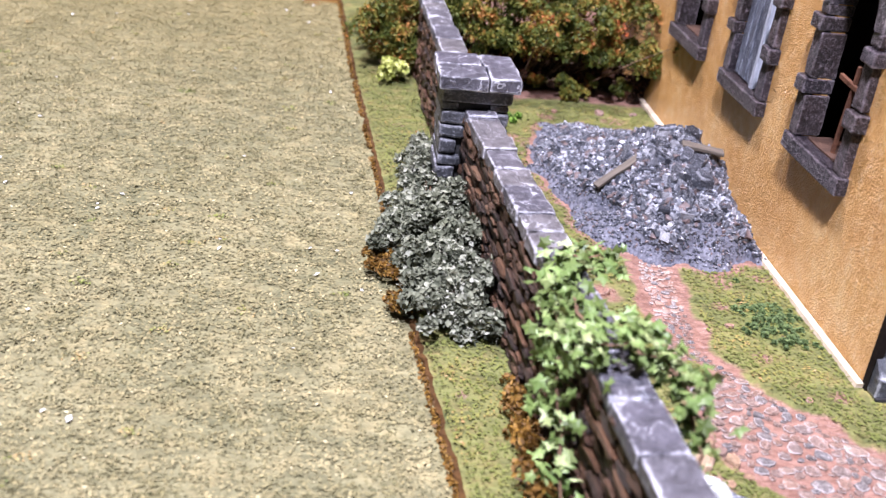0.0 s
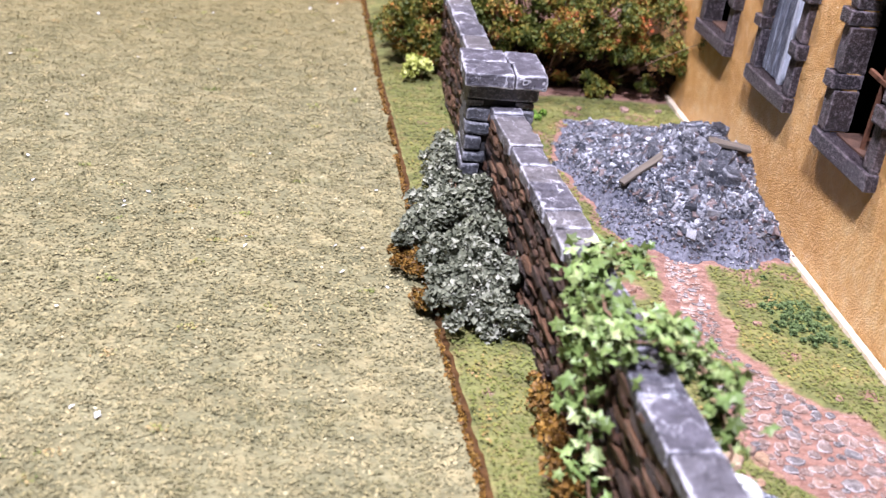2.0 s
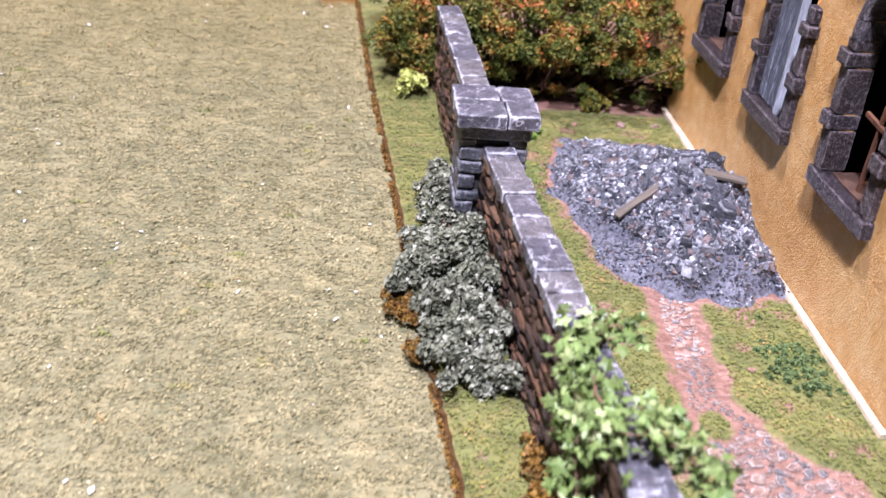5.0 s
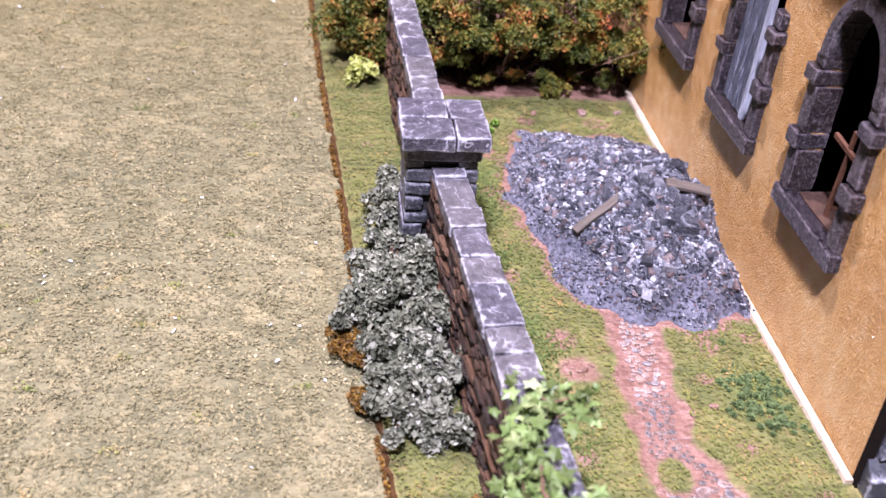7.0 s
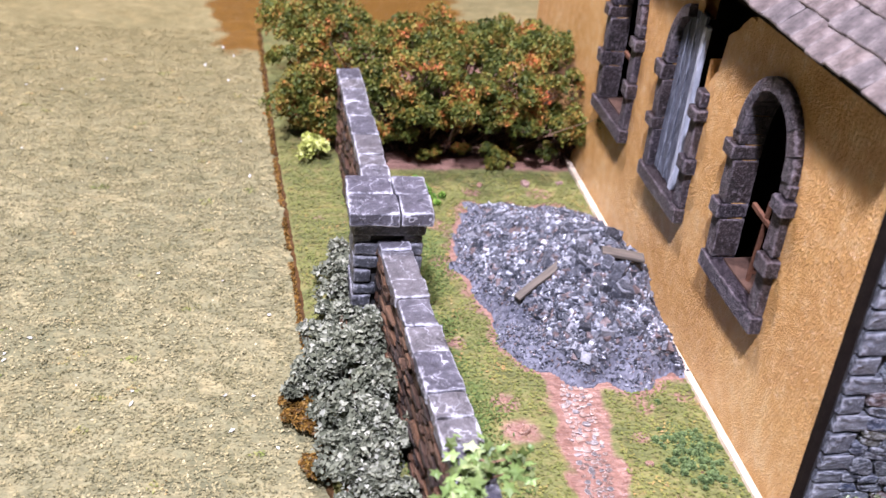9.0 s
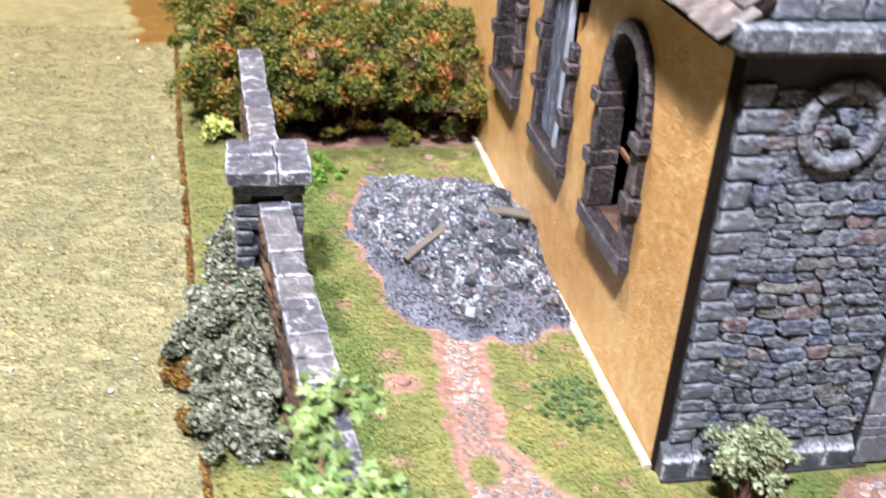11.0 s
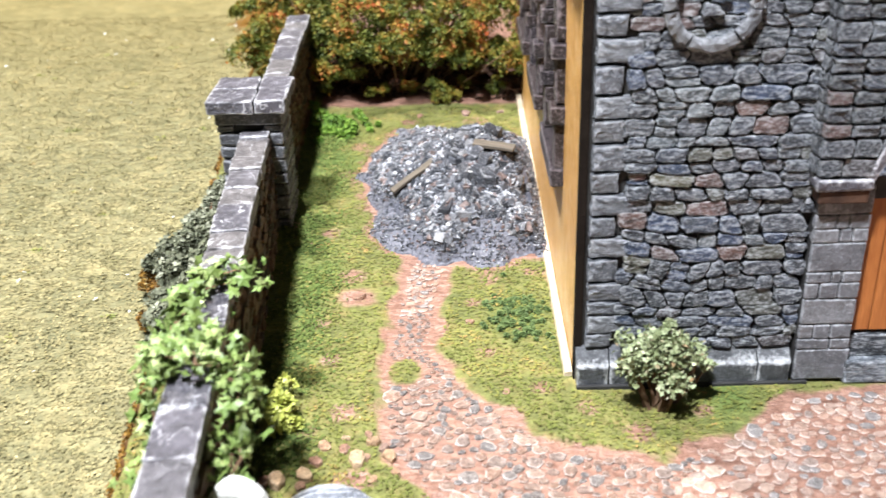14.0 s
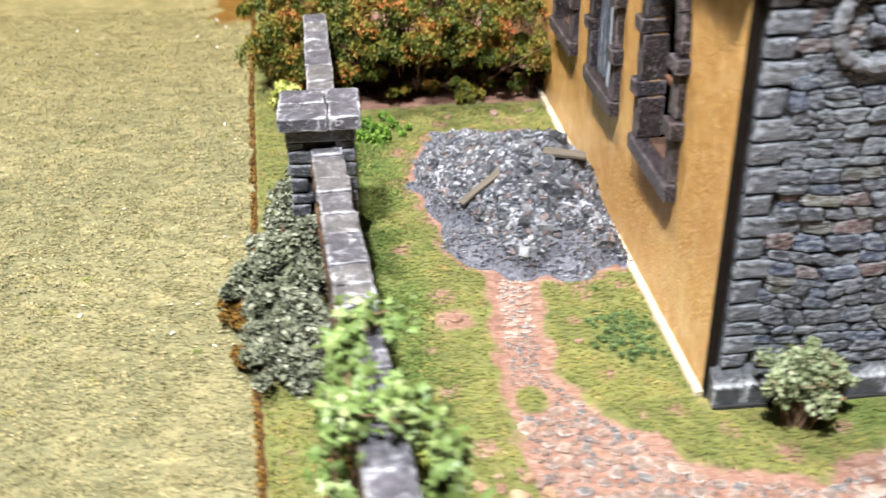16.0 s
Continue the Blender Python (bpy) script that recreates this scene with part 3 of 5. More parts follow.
def build_roof_tiles():
    """Rows of flat tiles on the west slope, each a part."""
    rnd = random.Random(5)
    slope = math.degrees(math.atan(ROOF_SLOPE))
    meshes = []
    for i in range(6):
        bm = rough_box(-0.62, 0.62, -0.49, 0.49, 0.0, 0.14, rnd, 0.035, 0.035, 1, 1)
        layer = bm.verts.layers.float.new("rim")
        for v in bm.verts:
            d = sorted((0.62 - abs(v.co.x), 0.49 - abs(v.co.y)))[0]
            v[layer] = max(0.0, 1 - d / 0.12)
            v.co *= CM
        me = bpy.data.meshes.new("tile")
        bm.to_mesh(me)
        bm.free()
        me.materials.append(M_TILE)
        meshes.append(me)
    roof = part_of("roof", mesh_of("roof", [(-0.6, -0.4, EAVE_Z + 0.24), (9, -0.4, EAVE_Z + 0.24 + 9.6 * ROOF_SLOPE), (9, HOUSE_N, EAVE_Z + 0.24 + 9.6 * ROOF_SLOPE), (-0.6, HOUSE_N, EAVE_Z + 0.24)], [(0, 1, 2, 3)], M_TILE, [0] * 4), HOUSE, label="brown tiled roof slope")
    for row in range(8):
        for k in range(36 if row < 4 else 16):
            along = row * 0.98
            x = -0.35 + along * math.cos(math.radians(slope)) + rnd.uniform(-0.04, 0.04)
            y = -0.1 + k * 1.0 + (0.5 if row % 2 else 0) + rnd.uniform(-0.04, 0.04)
            z = EAVE_Z + 0.3 + (x + 0.6) * ROOF_SLOPE
            part_of("tile", rnd.choice(meshes), roof, at_cm(x, y, z, rnd.uniform(-2, 2), -slope + 6 + rnd.uniform(-2, 2), rnd.uniform(-2, 2)))


build_roof_tiles()


def build_front():
    """Coursed rubble on the front, quoins, plinth, ledge, round window and the door surround."""
    rnd = random.Random(11)
    dressed = [stone_mesh("stone", rnd, M_FACADE, 12, 0.95, 0.8, 0.1) for _ in range(8)]
    squares = [stone_mesh("quoin", rnd, M_QUOIN, 12, 0.97, 0.8, 0.06) for _ in range(6)]
    wall = thing("front_stonework", 0, 0, 0, "dark grey rubble stone facing with pale brushed edges", "wall", kind="structure")

    def lay(me, x, z, w, h, depth, y=-0.08, tilt=0.0):
        part_of(me.name.split(".")[0], me, wall, at_cm(x, y, z, 90, 0, 0) @ pose(0, 0, 0, 0, 0, tilt) @ Matrix.Diagonal((w, h, depth, 1)))

    ring_x, ring_z, ring_r = 3.23, 11.45, 1.12
    # quoins
    z, k = 1.2, 0
    while z < 12.0:
        h = rnd.uniform(0.58, 0.86) if z > 4.5 else rnd.uniform(0.42, 0.78)
        w = 1.28 if k % 2 else 0.88
        w += rnd.uniform(-0.08, 0.08)
        lay(rnd.choice(squares), 0.26 + w / 2, z + h / 2, w * 0.97, h * 0.93, 0.22)
        z += h
        k += 1
    # rubble courses: uneven bed lines, slanting joints, some stones split in two; red, olive, blue and pale tints near
    # set spots
    tint_spots = [(M_RED_STONE, 0.42, ((4.26, 8.47), (5.85, 11.03), (1.5, 10.85), (2.6, 11.1), (4.4, 4.25), (2.3, 4.35), (3.7, 10.9), (1.6, 5.5))),
              (M_OLIVE_STONE, 0.45, ((3.57, 7.24), (1.95, 3.9), (2.3, 6.3), (5.6, 4.2), (2.7, 5.9))),
              (M_BLUE_STONE, 0.75, ((3.4, 5.2), (3.7, 4.4), (1.2, 9.9), (3.1, 3.7))),
              (M_PALE_STONE, 0.95, ((2.5, 9.4), (2.4, 8.5), (3.0, 7.9), (4.4, 4.9), (3.6, 8.9)))]

    def bed(k, x, base):
        slump = 0.22 * math.exp(-((base - 4.0) / 2.2) ** 2) * (2.6 - x) * (x < 3.4)
        return base + slump + 0.10 * noise.noise(Vector((x * 0.8, k * 3.7, 1))) + 0.05 * noise.noise(Vector((x * 2.4, k * 5.1, 4)))

    def rubble_stone(quad, depth):
        """One stone filling a four-cornered cell (x, z) of the wall, with rounded corners and a ragged face."""
        n, p = 18, rnd.uniform(4.0, 9.0)
        (ax, az), (bx, bz), (cx, cz), (dx, dz) = quad
        mx, mz = (ax + bx + cx + dx) / 4, (az + bz + cz + dz) / 4
        ring_pts = []
        for i in range(n):
            a = 2 * math.pi * (i + 0.5) / n
            c, t = math.cos(a), math.sin(a)
            r = (abs(c) ** p + abs(t) ** p) ** (-1 / p) * rnd.uniform(0.9, 1.05)
            u, w = (c * r + 1) / 2, (t * r + 1) / 2
            ring_pts.append(((ax * (1 - u) + bx * u) * (1 - w) + (dx * (1 - u) + cx * u) * w, (az * (1 - u) + bz * u) * (1 - w) + (dz * (1 - u) + cz * u) * w, t))
        lean = rnd.uniform(-0.05, 0.05), rnd.uniform(-0.10, 0.03)
        v, rim = [], []
        for k, out, e in ((1.0, -0.05, 0.0), (0.98, 0.5, 0.1), (0.93, 0.92, 0.85), (0.72, 1.0, 0.2)):
            for x, z, t in ring_pts:
                j = rnd.uniform(0.97, 1.02) if k < 1 else 1
                px, pz = mx + (x - mx) * k * j, mz + (z - mz) * k * j
                v.append((px, -0.08 - depth * out - ((px - mx) * lean[0] + (pz - mz) * lean[1]) * (out > 0) - rnd.uniform(-0.012, 0.012), pz))
                # brushed edge, stronger on the upper half: highlight from above put into the colour
                rim.append(e * (1.1 if t > 0 else 0.55))
        v.append((mx, -0.08 - depth * rnd.uniform(0.95, 1.1), mz))
        rim.append(0.1)
        f = [(k * n + i, k * n + (i + 1) % n, (k + 1) * n + (i + 1) % n, (k + 1) * n + i) for k in range(3) for i in range(n)]
        f += [(3 * n + i, 3 * n + (i + 1) % n, 4 * n) for i in range(n)]
        mat = M_FACADE
        for m, reach, spots in tint_spots:
            if any(math.hypot((mx - x) * 0.8, mz - z) < reach * (0.8 if len(spots) > 4 else rnd.uniform(0.4, 1.0)) for x, z in spots) and rnd.random() < 0.8:
                mat = m
                break
        part_of("stone", mesh_of("stone", v, f, mat, rim), wall)

    base, k = 1.12, 0
    while base < 12.1:
        h = rnd.choice((0.32, 0.38, 0.42, 0.46, 0.54)) * rnd.uniform(0.92, 1.08)
        x, slant = 1.12 + rnd.uniform(-0.1, 0.25), 0.0
        while x < 6.3:
            w = rnd.uniform(0.45, 0.95) if rnd.random() < 0.8 else rnd.uniform(0.95, 1.4)
            w, nxt, g = min(w, 6.5 - x), rnd.uniform(-0.14, 0.14), 0.004
            quad = [(x - slant + g, bed(k, x, base) + g), (x + w - nxt - g, bed(k, x + w, base) + g), (x + w + nxt - g, bed(k + 1, x + w, base + h) - g), (x + slant + g, bed(k + 1, x, base + h) - g)]
            mid = math.hypot(x + w / 2 - ring_x, base + h / 2 - ring_z)
            depth = 0.13 if 0.45 < mid < ring_r + 0.75 else rnd.uniform(0.22, 0.33)
            if rnd.random() < 0.16 and h > 0.4 and w > 0.5:
                cut_at = rnd.uniform(0.4, 0.6)
                left = tuple(quad[0][i] * (1 - cut_at) + quad[3][i] * cut_at for i in (0, 1))
                right = tuple(quad[1][i] * (1 - cut_at) + quad[2][i] * cut_at for i in (0, 1))
                rubble_stone([quad[0], quad[1], right, left], depth * 0.9)
                rubble_stone([left, right, quad[2], quad[3]], depth)
            else:
                rubble_stone(quad, depth)
            x, slant = x + w, nxt
        base += h
        k += 1
    # upper gable stones above the ledge
    for row in range(5):
        x = 0.4 + row * 1.0
        while x < 12:
            w = rnd.uniform(0.8, 1.3)
            lay(rnd.choice(squares), x + w / 2, 14.6 + row * 0.62, w * 0.96, 0.58, 0.2, y=-0.3 + row * 0.04)
            x += w
    # round window: ring of curved stones
    ring = thing("round_window", ring_x * 1, -0.1, ring_z, "round blind window with a grey stone ring", "window")
    for a0, a1 in ((190, 236), (240, 306), (310, 352), (-6, 42), (46, 92), (96, 140), (144, 186)):
        n, v, rim = 7, [], []
        for i in range(n + 1):
            a = math.radians(a0 + (a1 - a0) * i / n)
            for r, y, e in ((0.9, 0.05, 0.2), (0.93, -0.28, 0.8), (1.03, -0.34, 0.3), (1.2, -0.32, 0.3), (1.28, -0.25, 0.8), (1.31, 0.05, 0.2)):
                r += rnd.uniform(-0.035, 0.035)
                y += rnd.uniform(-0.03, 0.03)
                v.append((r * math.cos(a), y, r * math.sin(a)))
                rim.append(e)
        f = [(i * 6 + j, i * 6 + j + 1, i * 6 + j + 7, i * 6 + j + 6) for i in range(n) for j in range(5)]
        f += [tuple(range(6)), tuple(range(n * 6 + 5, n * 6 - 1, -1))]
        part_of("ring_stone", mesh_of("ring_stone", v, f, M_ASHLAR, rim), ring)
    # plinth
    x = 0.0
    base = thing("plinth", 0, 0, 0, "grey stone plinth course at the foot of the front", "plinth")
    for w in (1.0, 2.3, 2.1, 1.0):
        block("plinth_stone", (x + 0.02, -0.62, 0.0), (x + w - 0.02, -0.05, 0.74), M_PLINTH, base, rnd, 0.03, 0.09)
        v = [(x + 0.02, -0.58, 0.72), (x + w - 0.02, -0.58, 0.72), (x + w - 0.02, -0.1, 1.2), (x + 0.02, -0.1, 1.2), (x + 0.02, -0.1, 0.6), (x + w - 0.02, -0.1, 0.6)]
        part_of("plinth_slope", mesh_of("plinth_slope", v, [(0, 1, 2, 3), (0, 4, 5, 1), (0, 3, 4), (1, 5, 2), (3, 2, 5, 4)], M_PLINTH, [0.9, 0.9, 0.1, 0.1, 0, 0]), base)
        x += w
    block("foot_strip", (0.02, -0.72, -0.12), (6.9, -0.6, 0.12), M_MORTAR, base, rnd, 0.015, 0.03, 3)
    # ledge over the front with a row of dressed stones
    ledge = thing("ledge", 0, 0, 13.52, "projecting grey stone ledge under the gable", "ledge")
    block("underside", (-0.45, -0.95, 0.0), (20.4, -0.05, 0.16), M_FRAME, ledge, rnd, 0.02, 0.04, 2)
    x = -0.5
    while x < 16:
        w = rnd.uniform(1.05, 1.25)
        block("ledge_stone", (x + 0.02, -1.05, 0.12), (x + w - 0.02, -0.2, 0.74), M_QUOIN, ledge, rnd, 0.03, 0.07, 1)
        x += w
    # porch: an upper block that oversails ashlar door jambs
    porch = thing("porch", 0, 0, 0, "grey ashlar door surround with an oversailing upper storey", "porch")
    block("upper_wall", (6.25, -0.75, 6.7), (14.2, -0.05, 13.5), M_MORTAR, porch, rnd, 0.01, 0.03, 1)
    block("corbel_slab", (6.2, -1.05, 6.45), (7.75, -0.1, 6.8), M_CAP, porch, rnd, 0.03, 0.08)
    z = 6.85
    while z < 13.3:
        h = rnd.uniform(0.38, 0.58)
        x = 6.22
        while x < 11.5:
            w = rnd.uniform(0.5, 0.95)
            part_of("stone", rnd.choice(dressed), porch, at_cm(x + w / 2, -0.75, z + h / 2, 90, 0, 0, w * 0.98, h * 0.94, 0.25))
            x += w
        part_of("stone", rnd.choice(dressed), porch, at_cm(6.25, -0.42, z + h / 2, 90, 0, -90, 0.72, h * 0.94, 0.12))
        z += h
    # brown block put in for the reddish-brown shadow under the slab
    block("soffit", (6.35, -0.95, 6.05), (7.7, -0.35, 6.46), M_SPLINTER, porch, rnd, 0.02, 0.05, 1, "brown underside standing in for the shadow below the corbel")
    block("brace", (0.0, -1.0, 0.0), (0.3, -0.6, 1.9), M_CAP, porch, rnd, 0.03, 0.07, 2, "slanting pale-edged stone brace", at_cm(7.45, 0, 6.72, 0, 24, 0))
    block("jamb_core", (6.47, -0.5, 0.0), (7.98, 0.3, 6.5), M_MORTAR, porch, rnd, 0.01, 0.03, 1)
    rows = [(0.0, 0.95, (1.58,)), (0.97, 1.28, (0.95, 0.6)), (1.3, 1.72, (0.42, 0.5, 0.62)), (1.75, 2.5, (1.56,)), (2.53, 2.98, (0.4, 0.55, 0.6)), (3.0, 3.3, (0.7, 0.3, 0.55)),
            (3.33, 4.15, (1.55,)), (4.18, 4.55, (0.75, 0.35, 0.45)), (4.57, 4.95, (0.6, 0.35, 0.6)), (4.97, 5.75, (1.55,))]
    for z0, z1, ws in rows:
        z0, z1 = z0 * 1.1 + 0.12, z1 * 1.1 + 0.12
        x = 6.46
        for w in ws:
            block("ashlar", (x + 0.015, -0.62, z0), (x + w - 0.015, -0.3, z1), M_ASHLAR, porch, rnd, 0.02, 0.05, 1)
            x += w
    block("lintel", (7.7, -0.55, 6.0), (12.5, 0.2, 6.7), M_MORTAR, porch, rnd, 0.02, 0.05, 1)
    door = thing("door", 8.0, -0.3, 1.62, "brown wooden plank door in a stone surround", "door")
    for i in range(6):
        block("plank", (i * 0.62 + 0.01, 0.0, 0.0), (i * 0.62 + 0.60, 0.22, 4.5), M_DOOR, door, rnd, 0.01, 0.03, 1)
    steps = thing("door_steps", 7.95, 0, 0, "dark grey stone steps before the door", "steps")
    block("step", (0, -0.72, 0.0), (4.0, 0.1, 0.75), M_FACADE, steps, rnd, 0.03, 0.06)
    block("step", (0.02, -0.38, 0.75), (4.0, 0.1, 1.5), M_FACADE, steps, rnd, 0.03, 0.06)


M_PLINTH = painted_stone("plinth_stone", [(0.065, 0.07, 0.08), (0.085, 0.09, 0.10), (0.06, 0.065, 0.072)], (0.80, 0.82, 0.84), 0.75, 0.34, dark=0.35, brush=0.2)
build_front()


def build_window(c, name, broken=False):
    """Stone frame of an arched window: sill, jamb blocks, voussoirs, with broken glazing bars."""
    rnd = random.Random(int(c * 10))
    label = "arched window with dark stone frame and broken bars"
    if broken:
        label = "shell-damaged arched window with grey frame and hanging shutter"
    win = thing(name, 0, c, OPEN_FOOT, label, "window")
    half, top = OPEN_HALF, OPEN_TOP - OPEN_FOOT
    block("sill", (-0.42, -2.25, -0.62), (0.62, 2.25, -0.02), M_FRAME, win, rnd, 0.03, 0.07, 3, "dark stone sill with pale front edge")
    spring = top - half * 1.3
    for s in (-1, 1):
        z = -0.02
        k = 0
        while z < spring - 0.1:
            h = min((1.55, 0.6)[k % 2] + rnd.uniform(-0.12, 0.12), spring - z + 0.02)
            wide, out = (0.58, -0.3) if k % 2 == 0 else (0.76, -0.46)
            if broken and s < 0 and z > 4.3:
                break
            lo, hi = sorted((s * (half - 0.05), s * (half + wide)))
            block("jamb_block", (out, lo, z + 0.015), (0.62, hi, z + h - 0.015), M_FRAME, win, rnd, 0.03, 0.07, 2)
            z += h
            k += 1
    n = 9
    for i in range(n):
        if broken and i < 5:
            continue
        a0, a1 = math.pi * i / n, math.pi * (i + 1) / n
        v, rim = [], []
        for j in range(4):
            a = a0 + (a1 - a0) * (0.03 + 0.94 * j / 3)
            for r, x, e in ((half - 0.05, 0.62, 0), (half - 0.05, -0.30, 0.9), (half + 0.12, -0.35, 0.3), (half + 0.36, -0.33, 0.3), (half + 0.5, -0.26, 0.9), (half + 0.5, 0.05, 0)):
                v.append((x, -r * math.cos(a), spring + r * (1.3 - 0.12 * (r > half)) * math.sin(a)))
                rim.append(e)
        f = [(p * 6 + q, p * 6 + q + 6, p * 6 + q + 7, p * 6 + q + 1) for p in range(3) for q in range(5)] + [(5, 4, 3, 2, 1, 0), tuple(range(18, 24))]
        part_of("arch_stone", mesh_of("arch_stone", v, f, M_FRAME, rim), win)
    if broken:
        shutter = block("shutter", (0.0, -0.35, 0.02), (0.14, 1.5, 6.9), M_SHUTTER, win, rnd, 0.03, 0.03, 3, "weathered dark blue-grey plank shutter", pose(0, 0, 0, 2, 0, 0))
        for y in (0.3, 0.9):
            block("batten", (-0.05, y, 0.05), (0.02, y + 0.12, 6.6), M_SHUTTER, shutter, rnd, 0.02, 0.02, 2)
        block("edge_board", (-0.08, -0.62, 0.0), (0.16, -0.36, 6.6), M_EDGEBOARD, shutter, rnd, 0.03, 0.03, 3, "pale grey shutter edge")
    else:
        block("glazing_bar", (0.28, -1.55, 2.35), (0.42, 0.95, 2.52), M_BAR, win, rnd, 0.02, 0.02, 2, m=pose(0, 0, 0, 4, 0, 0))
        block("glazing_bar", (0.30, -0.15, 0.0), (0.42, 0.0, 3.1), M_BAR, win, rnd, 0.02, 0.02, 2, m=pose(0, 0, 0, 3, 0, 0))
    if not broken:
        block("glazing_bar", (0.5, -0.2, 3.1), (0.6, 0.12, 3.2), M_BAR, win, rnd, 0.03, 0.02, 1, m=pose(0, 0, 0, 30, 0, 0))
        block("glazing_bar", (0.4, -1.4, 0.3), (0.5, -0.2, 0.42), M_BAR, win, rnd, 0.03, 0.02, 2, m=pose(0, 0, 0, -20, 0, 0))
    block("inner_sill", (0.1, -1.45, -0.1), (1.2, 1.45, 0.05), M_SPLINTER, win, rnd, 0.03, 0.03, 2, "splintered brown inner sill")


M_BAR = plain("broken_bar", [(0.3, (0.05, 0.02, 0.012)), (0.7, (0.17, 0.075, 0.04))], 2, 9, 0.6, 0.05)
M_EDGEBOARD = painted_stone("pale_shutter_edge", [(0.42, 0.45, 0.50)], (0.76, 0.79, 0.84), 0.5, 0.5, dark=0.55, fine=5.0, stretch=(2.5, 2.5, 0.35))
M_SHUTTER = painted_stone("weathered_shutter", [(0.075, 0.085, 0.11), (0.09, 0.10, 0.13)], (0.62, 0.66, 0.73), 0.6, 0.42, dark=0.35, fine=5.0, relief=0.09, stretch=(2.5, 2.5, 0.35), brush=0.5)
build_window(CENTRES[0], "window_1")
build_window(CENTRES[1], "window_2", True)
build_window(CENTRES[2], "window_3")

strip = part_of("foot_strip", mesh_of("foot_strip", [(-0.28, 0.02, 0.0), (-0.03, 0.02, 0.0), (-0.03, 0.02, 0.16), (-0.25, 0.02, 0.14), (-0.32, 26, 0.0), (-0.03, 26, 0.0), (-0.03, 26, 0.16), (-0.29, 26, 0.14)],
    [(0, 1, 2, 3), (4, 7, 6, 5), (0, 3, 7, 4), (3, 2, 6, 7), (0, 4, 5, 1)], M_WHITE), HOUSE, label="pale card strip along the foot of the wall")


# ---- boundary wall ----
def build_boundary(name, ax, ay, bx, by, label, seed, first=False):
    """A low rubble wall with slab copings, along the line from a to b."""
    rnd = random.Random(seed)
    length = math.hypot(bx - ax, by - ay)
    turn = math.degrees(math.atan2(by - ay, bx - ax)) - 90
    w = thing(name, ax, ay, 0, label, "wall", turn=turn)
    block("core", (-0.42, 0, -0.2), (0.42, length, 3.9), M_MORTAR, w, rnd, 0.02, 0.04, 4)
    caps = 0.0
    while caps < length - 0.2:
        d = min(rnd.uniform(1.05, 2.0), length - caps)
        block("capstone", (-0.56 + rnd.uniform(-0.04, 0.03), caps + 0.012, 3.82), (0.56 + rnd.uniform(-0.03, 0.04), caps + d - 0.012, 4.3 + rnd.uniform(-0.04, 0.04)), M_CAP, w, rnd, 0.045, 0.07, 3)
        caps += d
    kinds = [stone_mesh("stone", rnd, M_BROWN, rnd.choice((6, 8)), rnd.uniform(0.8, 1.0), 0.8, 0.22) for _ in range(14)]
    for side in (-1, 1):
        z = 0.0
        while z < 3.75:
            h = rnd.uniform(0.16, 0.34)
            y = rnd.uniform(0, 0.4)
            while y < length - 0.1:
                d = rnd.uniform(0.4, 1.35)
                m = at_cm(side * 0.40, y + d / 2, z + h / 2, 0, 90 * side, 0) @ pose(0, 0, 0, 0, 0, rnd.uniform(-6, 6)) @ Matrix.Diagonal((h * rnd.uniform(0.9, 1.2), d * 0.98, rnd.uniform(0.06, 0.22), 1))
                part_of("stone", rnd.choice(kinds), w, m)
                y += d
            z += h
    return w


build_boundary("boundary_wall", -9.15, -16.0, -11.07, 10.7, "low brown rubble wall with dark slab copings and ivy", 21)
build_boundary("boundary_wall", -11.15, 12.6, -11.55, 27.5, "low brown rubble wall running into the hedge", 22)


def build_pillar():
    rnd = random.Random(31)
    p = thing("gate_pillar", -11.22, 11.45, 0, "square dark stone pillar with a worn slab cap", "pillar")
    block("core", (-1.1, -0.8, -0.2), (1.1, 1.1, 4.9), M_MORTAR, p, rnd, 0.02, 0.04, 1)
    z = 0.0
    while z < 4.45:
        h = min(rnd.uniform(0.42, 0.6), 4.55 - z)
        for x0, x1 in ((-1.22, -0.45 + rnd.uniform(-0.2, 0.2)), (0.5 + rnd.uniform(-0.2, 0.2), 1.22)):
            block("course_stone", (x0 + rnd.uniform(-0.05, 0.03), -1.0 + rnd.uniform(-0.05, 0.03), z + 0.03), (x1, 1.25, z + h - 0.03), M_PILLAR, p, rnd, 0.05, 0.09, 2)
        z += h
    block("neck", (-1.28, -1.15, 4.58), (1.28, 1.35, 5.14), M_PILLAR, p, rnd, 0.03, 0.1, 2)
    for x0, x1, y0, y1 in ((-1.47, 0.3, -1.48, 0.05), (0.34, 1.47, -1.48, 0.02), (-1.47, 0.2, 0.08, 1.5), (0.24, 1.47, 0.06, 1.5)):
        block("cap_slab", (x0, y0, 5.14), (x1, y1, 5.66 + rnd.uniform(-0.03, 0.03)), M_CAP, p, rnd, 0.05, 0.08, 3)


build_pillar()


